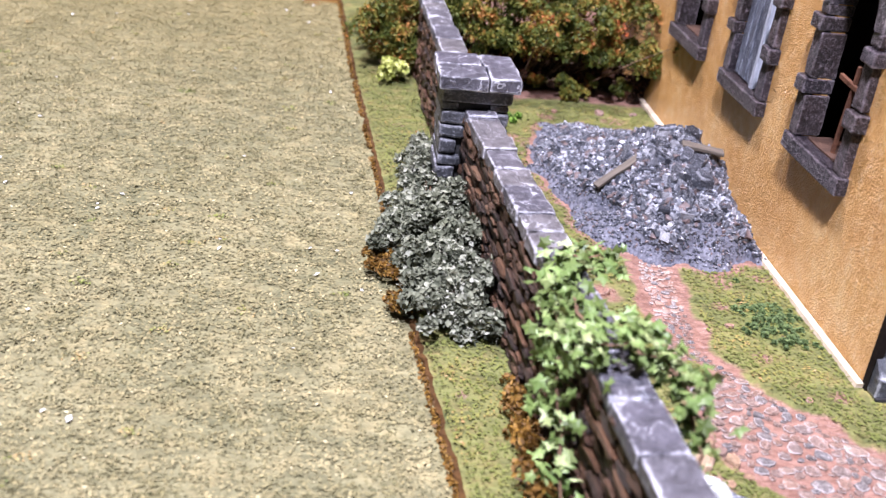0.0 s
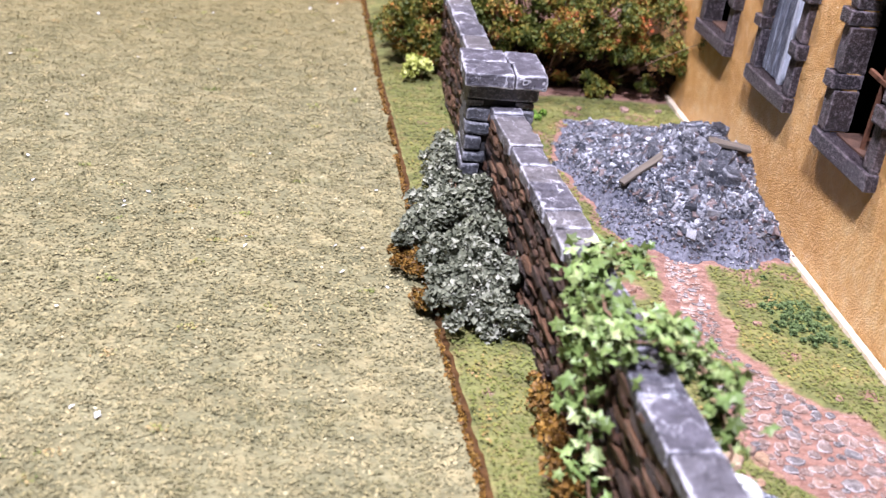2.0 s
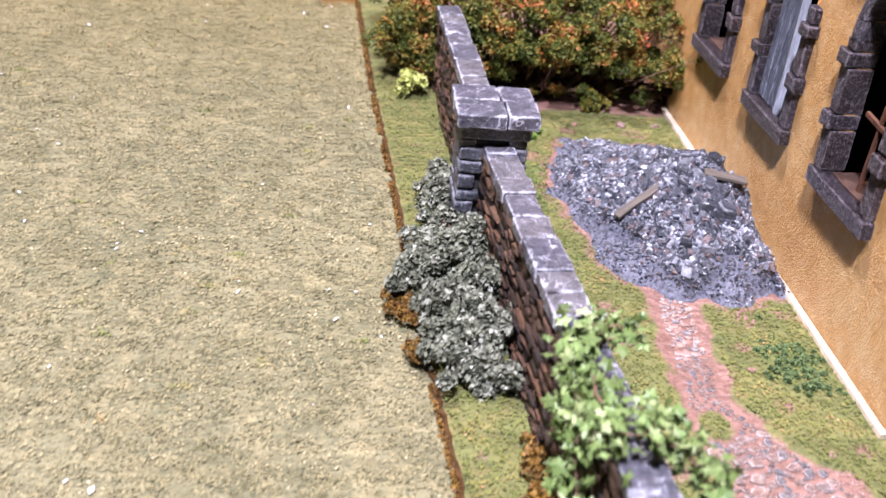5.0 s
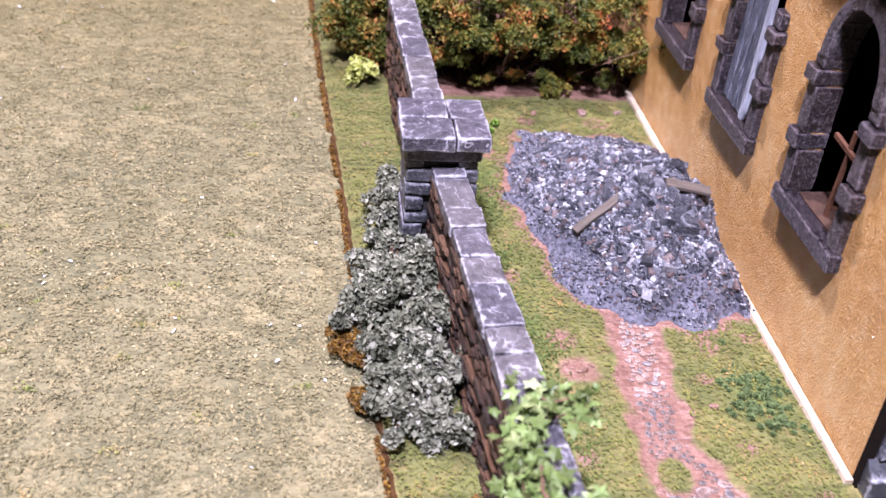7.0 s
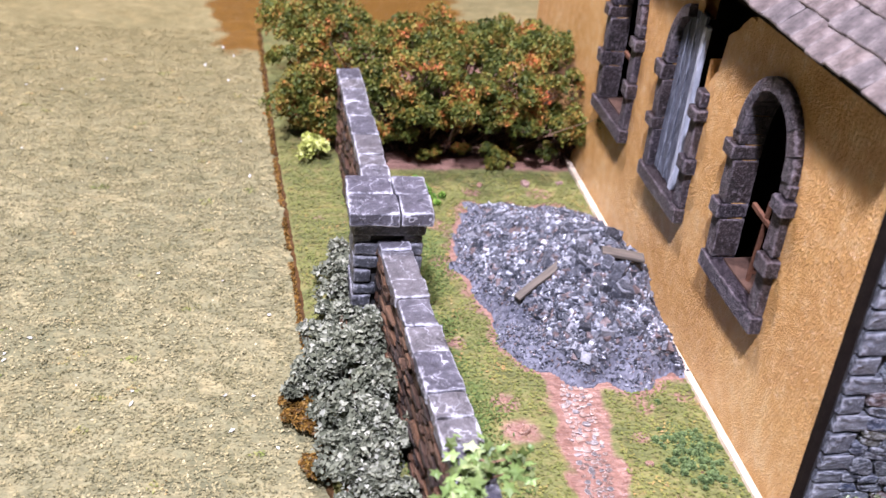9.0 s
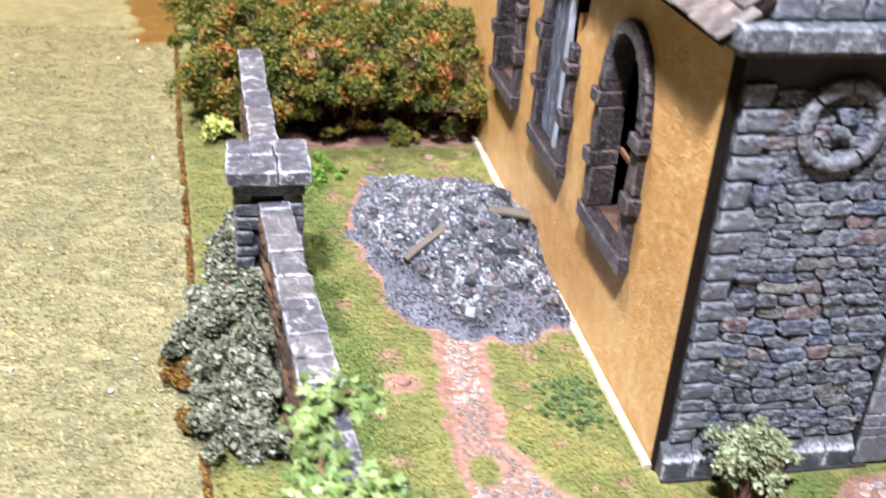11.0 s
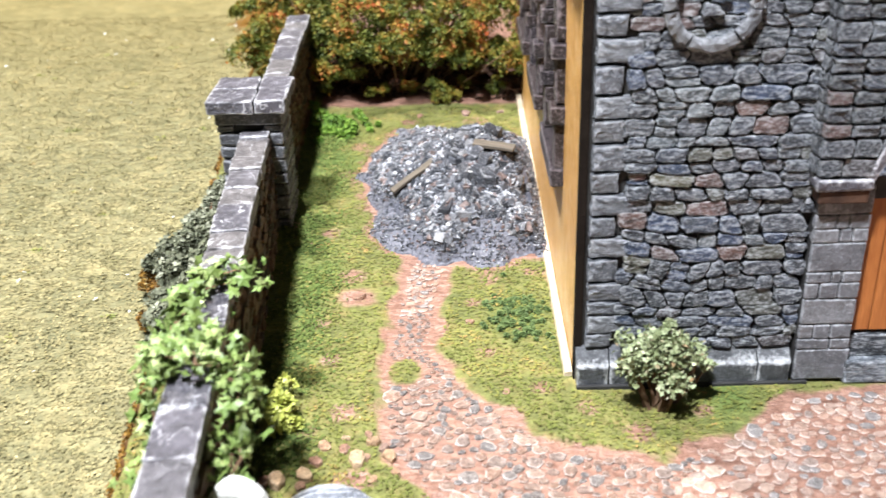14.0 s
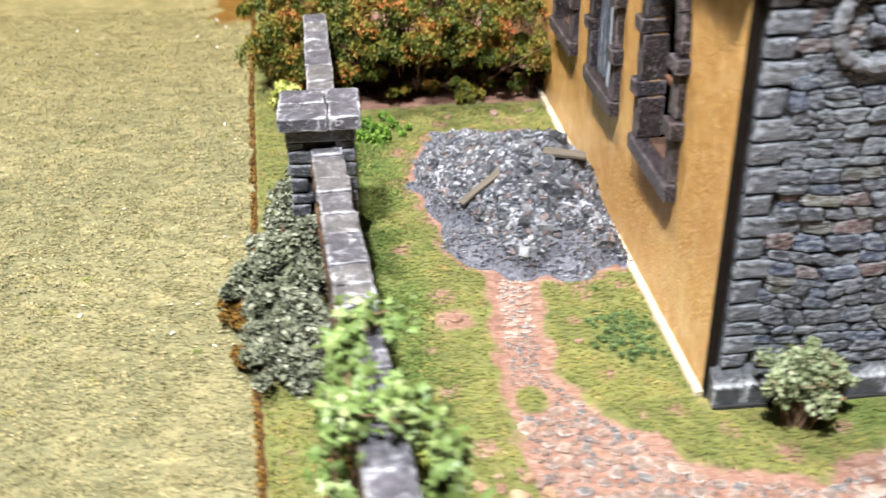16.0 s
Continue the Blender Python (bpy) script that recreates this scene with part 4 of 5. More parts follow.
# ---- rubble heap ----
def build_heap():
    rnd = np.random.default_rng(8)
    r = random.Random(8)
    gx, gy = np.meshgrid(np.arange(-8.2, 0.06, 0.12), np.arange(6.6, 22, 0.12))
    d = heap_distance(gx, gy)
    z = heap_height(gx, gy) + 0.06 * rnd.random(gx.shape) * (d > 0) - 0.25 * (d < -0.15)
    n = gx.shape[1]
    i = np.arange((gx.shape[0] - 1) * n).reshape(-1, n)[:, :-1].ravel()
    keep = (d.ravel()[i] > -0.3)
    i = i[keep]
    f = np.stack([i, i + 1, i + n + 1, i + n], 1)
    heap = thing("rubble_heap", 0, 0, 0, "heap of grey stone rubble and broken slabs against the ochre wall", "rubble")
    part_of("gravel_bed", mesh_of("gravel_bed", np.stack([gx.ravel(), gy.ravel(), z.ravel()], 1), f, M_GRAVEL), heap, label="fine blue-grey gravel")
    # loose chips, joined
    k = 34000
    x, y = rnd.uniform(-7.9, -0.1, k), rnd.uniform(7.0, 21.6, k)
    d = heap_distance(x, y)
    core = np.clip((d - 0.55 - 0.5 * np.sin(x * 1.9 + y * 0.7)) * 1.4, 0, 1)
    sel = (d > 0.05) & (rnd.random(k) < np.clip(0.35 + core * 0.5, 0, 1))
    x, y, d, core = x[sel], y[sel], d[sel], core[sel]
    zz = heap_height(x, y)
    cube = np.array([(-1, -1, -1), (1, -1, -1), (1, 1, -1), (-1, 1, -1), (-1, -1, 1), (1, -1, 1), (1, 1, 1), (-1, 1, 1)]) * 0.5
    cf = np.array([(0, 3, 2, 1), (4, 5, 6, 7), (0, 1, 5, 4), (1, 2, 6, 5), (2, 3, 7, 6), (3, 0, 4, 7)])
    m = len(x)
    s = rnd.uniform(0.05, 0.10, m) * (1 - core) + rnd.uniform(0.10, 0.27, m) * (1 + 0.5 * (rnd.random(m) < 0.12)) * core
    v = cube[None] * s[:, None, None] * rnd.uniform(0.5, 1.2, (m, 1, 3)) * rnd.uniform(0.75, 1.2, (m, 8, 1))
    q = rnd.normal(size=(m, 3, 3))
    q = np.linalg.qr(q)[0]
    v = np.einsum("mij,mkj->mki", q, v)
    high = v[:, :, 2] / (np.abs(v[:, :, 2]).max(1)[:, None] + 1e-6)
    rims = np.clip(high * 1.5, 0, 1) * np.clip(rnd.uniform(-0.5, 1.8, (m, 8)), 0, 1) * rnd.uniform(0.65, 1.15, (m, 1))
    v = v + np.stack([x, y, zz + 0.04], 1)[:, None]
    f = (np.arange(m)[:, None, None] * 8 + cf[None]).reshape(-1, 4)
    tagged(part_of("gravel_layer", mesh_of("gravel_layer", v.reshape(-1, 3), f, M_RUBBLE, rims.ravel()), heap), kind="stuff")
    kinds = [stone_mesh("rock", r, M_ROCK, r.choice((5, 6, 7)), r.uniform(0.2, 0.8), 0.75, 0.28, (0.3, 1.0, 0.3), 0.7) for _ in range(16)]
    spots = [(r.uniform(-5.4, -0.5), r.uniform(8.4, 17.5), r.uniform(0.22, 0.42)) for _ in range(90)]
    spots += [(r.gauss(-2.7, 1.0), r.gauss(13.0, 1.3), r.uniform(0.4, 0.75)) for _ in range(38)]
    dark = [stone_mesh("dark_rock", r, M_DARKROCK, r.choice((5, 6, 7)), r.uniform(0.3, 0.9), 0.8, 0.3, (0.2, 1.0, 0.2), 0.75) for _ in range(6)]
    white = [stone_mesh("white_rock", r, M_WHITEROCK, 7, 0.5, 0.8, 0.25) for _ in range(3)]

    def drop(kinds, x, y, s, sink=0.05, lean=30):
        z = float(heap_height(np.array([x]), np.array([y]))[0])
        part_of("rock", r.choice(kinds), heap, at_cm(x, y, z - sink, r.uniform(-lean, lean), r.uniform(-lean, lean), r.uniform(0, 360), s, s * r.uniform(0.6, 0.9), s * r.uniform(0.45, 0.75)))

    for _ in range(26):
        drop(dark, min(-1.0, r.gauss(-2.6, 0.9)), r.gauss(13.0, 1.2), r.uniform(0.3, 0.55), 0.0, 40)
    for x, y, s in ((-3.0, 10.8, 0.5), (-4.3, 14.4, 0.42), (-3.8, 8.7, 0.32), (-5.2, 10.2, 0.3), (-2.4, 15.6, 0.4), (-4.6, 9.2, 0.25)):
        drop(white, x, y, s, 0.0)
    for x, y, s in ((-2.2, 10.4, 1.0), (-1.0, 11.2, 0.6), (-3.4, 12.3, 0.7), (-2.9, 13.6, 0.75), (-1.8, 13.2, 0.65), (-2.4, 11.0, 0.7)):
        drop(dark if y > 12 else kinds, x, y, s, -0.1, 18)
    for x, y, s in spots:
        drop(kinds, min(x, -0.4), y, s, 0.05, 25)


M_GRAVEL = plain("gravel_bed", [(0.3, (0.05, 0.052, 0.066)), (0.5, (0.12, 0.123, 0.148)), (0.72, (0.23, 0.235, 0.275))], 1.2, 6, 0.5, 0.12, 0.65)
M_WHITEROCK = painted_stone("white_rock", [(0.62, 0.62, 0.62), (0.7, 0.68, 0.66)], (0.85, 0.85, 0.86), 0.4, 0.5, dark=0.7)
M_DARKROCK = painted_stone("dark_rock", [(0.05, 0.052, 0.06), (0.085, 0.088, 0.10), (0.07, 0.066, 0.068), (0.12, 0.124, 0.14)], (0.72, 0.74, 0.80), 0.75, 0.38, dark=0.5, relief=0.14, brush=0.55)
M_ROCK = painted_stone("rubble_rock", RUBBLE + [(0.03, 0.03, 0.035), (0.42, 0.42, 0.43), (0.05, 0.052, 0.06)], (0.76, 0.77, 0.82), 0.5, 0.4, dark=0.4, relief=0.1, brush=0.4)
build_heap()


def plank(ax, ay, az, bx, by, bz, w, label, mat):
    rnd = random.Random(int(ax * 100))
    a, b = Vector((ax, ay, az)), Vector((bx, by, bz))
    ob = block("plank", (-w / 2, 0, -0.07), (w / 2, (b - a).length, 0.07), mat, None, rnd, 0.03, 0.03, 2)
    ob.matrix_world = Matrix.Translation(CM * a) @ (b - a).to_track_quat("Y", "Z").to_matrix().to_4x4()
    tagged(ob, label, "plank")


plank(-6.05, 11.35, 1.25, -4.2, 12.25, 2.3, 0.34, "long grey-brown wooden plank lying on the rubble slope", M_WOOD)
plank(-2.75, 12.0, 3.0, -1.15, 11.65, 2.85, 0.58, "brown weathered board lying across the rubble top", M_WOOD)


# ---- cobbles ----
def build_cobbles():
    r = random.Random(41)
    kinds = [stone_mesh("cobble", r, M_COBBLE, r.choice((6, 7, 8)), r.uniform(0.2, 0.8), 0.72, 0.22, (0.5, 1.0, 0.05)) for _ in range(18)]
    path = thing("cobbled_path", 0, 0, 0, "worn grey cobbles set in reddish earth", "path", kind="structure")
    placed, tries = [], 0
    while tries < 60000 and len(placed) < 1500:
        tries += 1
        x, y = r.uniform(-6, 10.5), r.uniform(-9.5, 7.6)
        lane = y > 0.2
        s = r.uniform(0.16, 0.34) if lane else r.choice((r.uniform(0.42, 0.72), r.uniform(0.2, 0.5)))
        if x > 5:
            s = r.uniform(0.26, 0.5)
        d = poly_distance(np.array([x]), np.array([y]), PATH_EDGE)[0]
        if d < (0.42 if lane else 0.3) + s * 0.3 or math.hypot(x + 5.2, y - 0.5) < 0.65 + s / 2:
            continue
        if any((x - a) ** 2 + (y - b) ** 2 < (0.41 * (s + c)) ** 2 for a, b, c in placed):
            continue
        placed.append((x, y, s))
    placed.sort(key=lambda p: math.hypot(p[0] + 2.5, p[1] + 1.5))

    def seat(x, y, s):
        return at_cm(x, y, -0.07, r.uniform(-5, 5), r.uniform(-5, 5), r.choice((0, 90, 180)) + r.uniform(-35, 35), s * r.uniform(0.95, 1.2), s * r.uniform(0.7, 1.0), r.uniform(0.055, 0.085))

    for x, y, s in placed[:300]:
        part_of("cobble", r.choice(kinds), path, seat(x, y, s))
    verts, faces, rim = [], [], []
    for x, y, s in placed[300:]:
        me = r.choice(kinds)
        m = seat(x, y, s)
        k = len(verts)
        verts += [tuple((m @ v.co) / CM) for v in me.vertices]
        rim += [a.value for a in me.attributes["rim"].data]
        faces += [tuple(k + i for i in p.vertices) for p in me.polygons]
    tagged(part_of("far_cobbles", mesh_of("far_cobbles", verts, faces, M_COBBLE_FAR, rim), path), kind="stuff")


# same painted-in highlights on the joined cobbles, a little weaker
M_COBBLE_FAR = painted_stone("cobble_grey_far", COBBLES, (0.74, 0.65, 0.61), 0.55, 0.26, dark=0.62, fine=3.0, relief=0.12, brush=0.3, island=True)
build_cobbles()


# ---- small stones ----
def pebble(x, y, s, mat, label, seed):
    r = random.Random(seed)
    ob = new("pebble", stone_mesh("pebble", r, mat, 7, 0.3, 0.7, 0.2))
    ob.matrix_world = at_cm(x, y, 0.0, r.uniform(-8, 8), r.uniform(-8, 8), r.uniform(0, 360), s, s * 0.75, s * 0.28)
    tagged(ob, label, "stone", "pebbles on the lawn")


M_PEBBLE = painted_stone("red_pebble", [(0.34, 0.18, 0.12), (0.42, 0.24, 0.16), (0.30, 0.19, 0.15)], (0.75, 0.60, 0.48), 0.5, 0.6)
for i, (x, y, s) in enumerate(((-6.8, 4.6, 0.62), (-6.45, 4.8, 0.3), (-7.2, 6.0, 0.4), (-2.04, -1.31, 0.4), (-3.05, 2.81, 0.4), (-5.97, -3.2, 0.4), (-6.6, -3.9, 0.55), (-6.0, -4.3, 0.5), (-5.5, -3.85, 0.5),
                               (-7.3, -4.4, 0.6), (-8.6, -5.2, 0.6), (-7.6, -5.4, 0.5), (-2.9, 22.9, 0.8), (-1.2, 23.0, 0.6), (-5.2, 22.8, 0.5), (-9.3, 12.6, 0.4), (-8.9, 8.9, 0.3))):
    pebble(x * 1.02, y + 0.5, s * 0.8, M_PEBBLE, "small reddish stone lying in the flock", 60 + i)


M_TAN = painted_stone("tan_pebble", [(0.46, 0.29, 0.17), (0.52, 0.36, 0.22), (0.42, 0.25, 0.15)], (0.82, 0.70, 0.54), 0.5, 0.5)
for i, (x, y, s) in enumerate(((-8.42, -4.63, 0.70), (-7.68, -4.47, 0.60), (-7.28, -3.23, 0.45), (-5.94, -3.07, 0.50), (-5.43, -3.69, 0.50), (-6.33, -3.85, 0.75), (-5.83, -4.71, 0.40), (-6.73, -2.86, 0.30), (-5.25, -4.39, 0.35))):
    pebble(x, y, s, M_TAN, "tan stone lying at the edge of the path", 90 + i)


def build_headstone():
    """A small pale slab with a rounded top, leaning by the wall."""
    v, n = [], 14
    out = [(-0.68, -0.1)] + [(-0.68 * math.cos(math.pi * i / n), 2.4 + 0.68 * math.sin(math.pi * i / n)) for i in range(n + 1)] + [(0.68, -0.1)]
    k = len(out)
    for y, s in ((-0.24, 0.94), (-0.19, 1.0), (0.19, 1.0), (0.24, 0.94)):
        v += [(x * s, y, z * (s if z > 0 else 1)) for x, z in out]
    f = [(j * k + i, j * k + i + 1, j * k + k + i + 1, j * k + k + i) for j in range(3) for i in range(k - 1)]
    f += [tuple(range(k))[::-1], tuple(range(3 * k, 4 * k))]
    ob = new("headstone", mesh_of("headstone", v, f, M_PALE, smooth=False))
    ob.matrix_world = at_cm(-8.2, -8.3, 0, 5, -4, -14, 1, 1, 1.07)
    tagged(ob, "pale round-topped stone slab standing by the wall", "headstone")


build_headstone()


def build_ridged_mound():
    """A low blue-grey mound with wavy ridges."""
    xs, ys = np.meshgrid(np.linspace(-1.6, 1.6, 70), np.linspace(-1.9, 1.5, 70))
    r2 = (xs / 1.5) ** 2 + ((ys + 0.2) / 1.6) ** 2
    z = 0.95 * np.sqrt(np.clip(1 - r2, 0, 1)) + 0.06 * np.sin(ys * 19 + 1.2 * np.sin(xs * 5)) * (r2 < 0.96) - 0.1 * (r2 >= 1)
    n = xs.shape[1]
    i = np.arange((xs.shape[0] - 1) * n).reshape(-1, n)[:, :-1].ravel()
    i = i[r2.ravel()[i] < 1.08]
    rim = np.clip(np.sin(ys * 19 + 1.2 * np.sin(xs * 5)), 0, 1).ravel()
    ob = new("ridged_mound", mesh_of("ridged_mound", np.stack([xs.ravel(), ys.ravel(), z.ravel()], 1), np.stack([i, i + 1, i + n + 1, i + n], 1), M_MOUND, rim, True))
    ob.matrix_world = at_cm(-6.85, -6.6, 0.0, 0, 0, 12)
    tagged(ob, "low blue-grey mound with ridged surface", "mound")


M_MOUND = painted_stone("ridged_grey", [(0.20, 0.22, 0.26), (0.22, 0.235, 0.27)], (0.75, 0.77, 0.82), 0.6, 0.4)
build_ridged_mound()


# ---- plants ----
def bush(name, label, x, y, lumps, n, size, mat, seed, flatness=0.3, twigs=6, group="", lo=0.72, hi=1.05):
    """A bush: twigs from the foot and a crown of flakes on lumps (x, y, z, r) about the foot."""
    rnd = np.random.default_rng(seed)
    ob = thing(name, x, y, 0, label, "bush", group)
    v, f = [], []
    for _ in range(twigs):
        l = lumps[rnd.integers(len(lumps))]
        end = np.array(l[:3]) + rnd.normal(size=3) * l[3] * 0.4
        a = np.array([l[0] * 0.35, l[1] * 0.35, -0.1]) + rnd.normal(size=3) * 0.08
        for j in range(4):
            p = a + (end - a) * j / 3 + (rnd.normal(size=3) * 0.07 if 0 < j < 3 else 0)
            t = 0.09 * (1 - j / 4)
            v += [(p[0] + t, p[1], p[2]), (p[0] - t * 0.5, p[1] + t * 0.87, p[2]), (p[0] - t * 0.5, p[1] - t * 0.87, p[2])]
        k = len(v) - 12
        f += [(k + 3 * j + i, k + 3 * j + (i + 1) % 3, k + 3 * j + 3 + (i + 1) % 3, k + 3 * j + 3 + i) for j in range(3) for i in range(3)]
    part_of("branching", mesh_of("branching", v, f, M_BARK), ob)
    c = np.array(lumps)
    pts = lumpy(n, rnd, c[:, :3], c[:, 3], lo, hi)
    pts[:, 2] = np.maximum(pts[:, 2], 0.03)
    tagged(part_of("crown", flakes("crown", pts, size, mat, rnd, flatness), ob), kind="stuff")
    return ob


def lumps_along(rnd, pts, spread, r0, r1, per):
    out = []
    for x, y, z in pts:
        for _ in range(per):
            out.append((x + rnd.normal() * spread, y + rnd.normal() * spread, max(0.1, z + rnd.normal() * spread * 0.5), rnd.uniform(r0, r1)))
    return out


M_GREYLEAF = foliage("grey_green_leaf", [(0.0, (0.06, 0.068, 0.042)), (0.4, (0.165, 0.175, 0.118)), (0.8, (0.28, 0.29, 0.21)), (1.0, (0.46, 0.46, 0.37))], 0.8)
M_HEDGE = foliage("hedge_leaf", clusters=True, tints=[(0.0, (0.035, 0.052, 0.01)), (0.36, (0.10, 0.125, 0.018)), (0.56, (0.19, 0.175, 0.025)), (0.7, (0.29, 0.18, 0.03)), (0.82, (0.38, 0.14, 0.03)), (1.0, (0.44, 0.09, 0.03))])
# brown inner growth, darkened so the hedge's own shade sits in the tint
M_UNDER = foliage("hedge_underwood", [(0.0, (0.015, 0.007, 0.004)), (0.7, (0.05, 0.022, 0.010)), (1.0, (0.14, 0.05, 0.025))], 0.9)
M_IVY = foliage("ivy_leaf", [(0.0, (0.08, 0.11, 0.025)), (0.4, (0.15, 0.22, 0.06)), (0.75, (0.19, 0.27, 0.075)), (1.0, (0.36, 0.42, 0.18))], 0.5)
M_SAGE = foliage("sage_leaf", [(0.0, (0.10, 0.11, 0.045)), (0.45, (0.31, 0.36, 0.19)), (0.85, (0.50, 0.56, 0.36)), (0.95, (0.55, 0.52, 0.36)), (1.0, (0.35, 0.19, 0.09))])
M_LIME = foliage("lime_leaf", [(0.0, (0.30, 0.34, 0.06)), (0.6, (0.50, 0.53, 0.12)), (1.0, (0.68, 0.68, 0.25))])
M_DEEP = foliage("deep_green_leaf", [(0.0, (0.06, 0.10, 0.03)), (0.6, (0.11, 0.17, 0.055)), (1.0, (0.19, 0.26, 0.09))])
M_FRESH = foliage("fresh_green_leaf", [(0.0, (0.06, 0.13, 0.015)), (0.6, (0.13, 0.26, 0.03)), (1.0, (0.26, 0.40, 0.06))])
M_FLAKE_MAT = foliage("mat_flock_flake", [(0.0, (0.17, 0.158, 0.08)), (0.35, (0.245, 0.22, 0.112)), (0.85, (0.35, 0.30, 0.15)), (0.985, (0.45, 0.375, 0.19)), (1.0, (0.65, 0.57, 0.36))], 0.85, gold=(0.25, 0.185, 0.055))
M_FLAKE = foliage("base_flock_flake", [(0.0, (0.135, 0.15, 0.036)), (0.45, (0.17, 0.19, 0.045)), (0.78, (0.25, 0.23, 0.058)), (0.93, (0.40, 0.23, 0.09)), (1.0, (0.52, 0.42, 0.23))], 0.85, clusters=True)
M_LUSH = foliage("lush_flock_flake", [(0.0, (0.075, 0.115, 0.026)), (0.5, (0.105, 0.155, 0.036)), (0.9, (0.155, 0.195, 0.046)), (1.0, (0.30, 0.27, 0.10))], 0.85)
M_SCRUB = foliage("rust_flock", [(0.0, (0.08, 0.038, 0.006)), (0.6, (0.22, 0.105, 0.014)), (1.0, (0.33, 0.18, 0.03))])

rg = np.random.default_rng(77)
bush("grey_green_bush", "sprawling grey-green bush at the foot of the wall", -12.6, 7.0,
     lumps_along(rg, [(-1.0, 0.4, 0.6), (-0.65, -1.6, 0.7), (-0.1, -3.4, 0.7), (-0.2, 0.8, 1.2), (0.3, -2, 1.2), (-0.7, 2.4, 0.7), (0.1, 4.6, 0.8), (0.3, 6.6, 0.7), (0.2, 3.0, 1.2), (0.3, -4.8, 0.6), (1.0, -3.4, 1.0), (0.9, -0.6, 1.3), (0.6, 1.4, 1.4), (0.4, 8.0, 0.6)], 0.5, 0.2, 0.48, 15), 40000, 0.115, M_GREYLEAF, 51, twigs=110, lo=0.5, hi=1.3)
spots = [(x + 0.3 * math.sin(y * 3), y + (2.6 if x < -3.6 else 0) + 0.6 * math.sin(x * 1.7), z + 0.35 * math.sin(x * 2.3 + y)) for x in np.arange(-7.4, 6.7, 1.25)
         for y, z in ((-3.3, 2.5), (-3.6, 3.4), (-2.3, 4.5), (-0.4, 4.9), (1.6, 4.8), (3.6, 4.3), (5.2, 3.4))]
spots += [(-6.4, -1.2, 1.2), (-5.6, -1.5, 1.6), (-6.7, -0.6, 2.2), (-5.4, -0.8, 2.7), (-6.0, -0.2, 3.4), (-7.0, 0.4, 1.4), (-5.0, -1.2, 0.9)]
bush("hedge", "dense autumn hedge in green, orange and rust", -6.8, 29.0, lumps_along(rg, spots, 0.62, 0.3, 0.8, 4), 110000, 0.105, M_HEDGE, 52, 0.0, twigs=260, lo=0.62, hi=1.22)
# brown underwood whose dark tint also carries the shade under the hedge
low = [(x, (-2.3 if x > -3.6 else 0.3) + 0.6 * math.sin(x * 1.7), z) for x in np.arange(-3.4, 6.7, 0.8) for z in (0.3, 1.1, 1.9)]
bush("hedge", "brown undergrowth beneath the hedge, tinted near black for its shade", -6.8, 29.0, lumps_along(rg, low, 0.3, 0.25, 0.5, 3), 26000, 0.09, M_UNDER, 62, 0.0, twigs=240)
sprigs = [(rg.uniform(-7, 6.5), 0, rg.uniform(0.4, 1.7)) for _ in range(16)]
sprigs = [(x, (-3.2 if x > -3.6 else -0.6) + 0.6 * math.sin(x * 1.7), z) for x, _, z in sprigs]
bush("hedge", "low green and orange sprigs hanging before the hedge foot", -6.8, 29.0, lumps_along(rg, sprigs, 0.25, 0.15, 0.36, 5), 7000, 0.1, M_HEDGE, 63, 0.0, twigs=40)


def star_leaf(name, rnd, mat):
    """A five-lobed leaf, 1 cm across, folded a little along its middle."""
    v = [(0, 0, 0.04)]
    for i in range(10):
        a = math.pi * 2 * i / 10 + math.pi / 2
        r = (0.5 if i % 2 == 0 else 0.27) * rnd.uniform(0.85, 1.1)
        v.append((r * math.cos(a), r * math.sin(a), -0.10 * abs(math.cos(a)) + rnd.uniform(-0.05, 0.05)))
    return mesh_of(name, v, [(0, i + 1, (i + 1) % 10 + 1) for i in range(10)], mat)


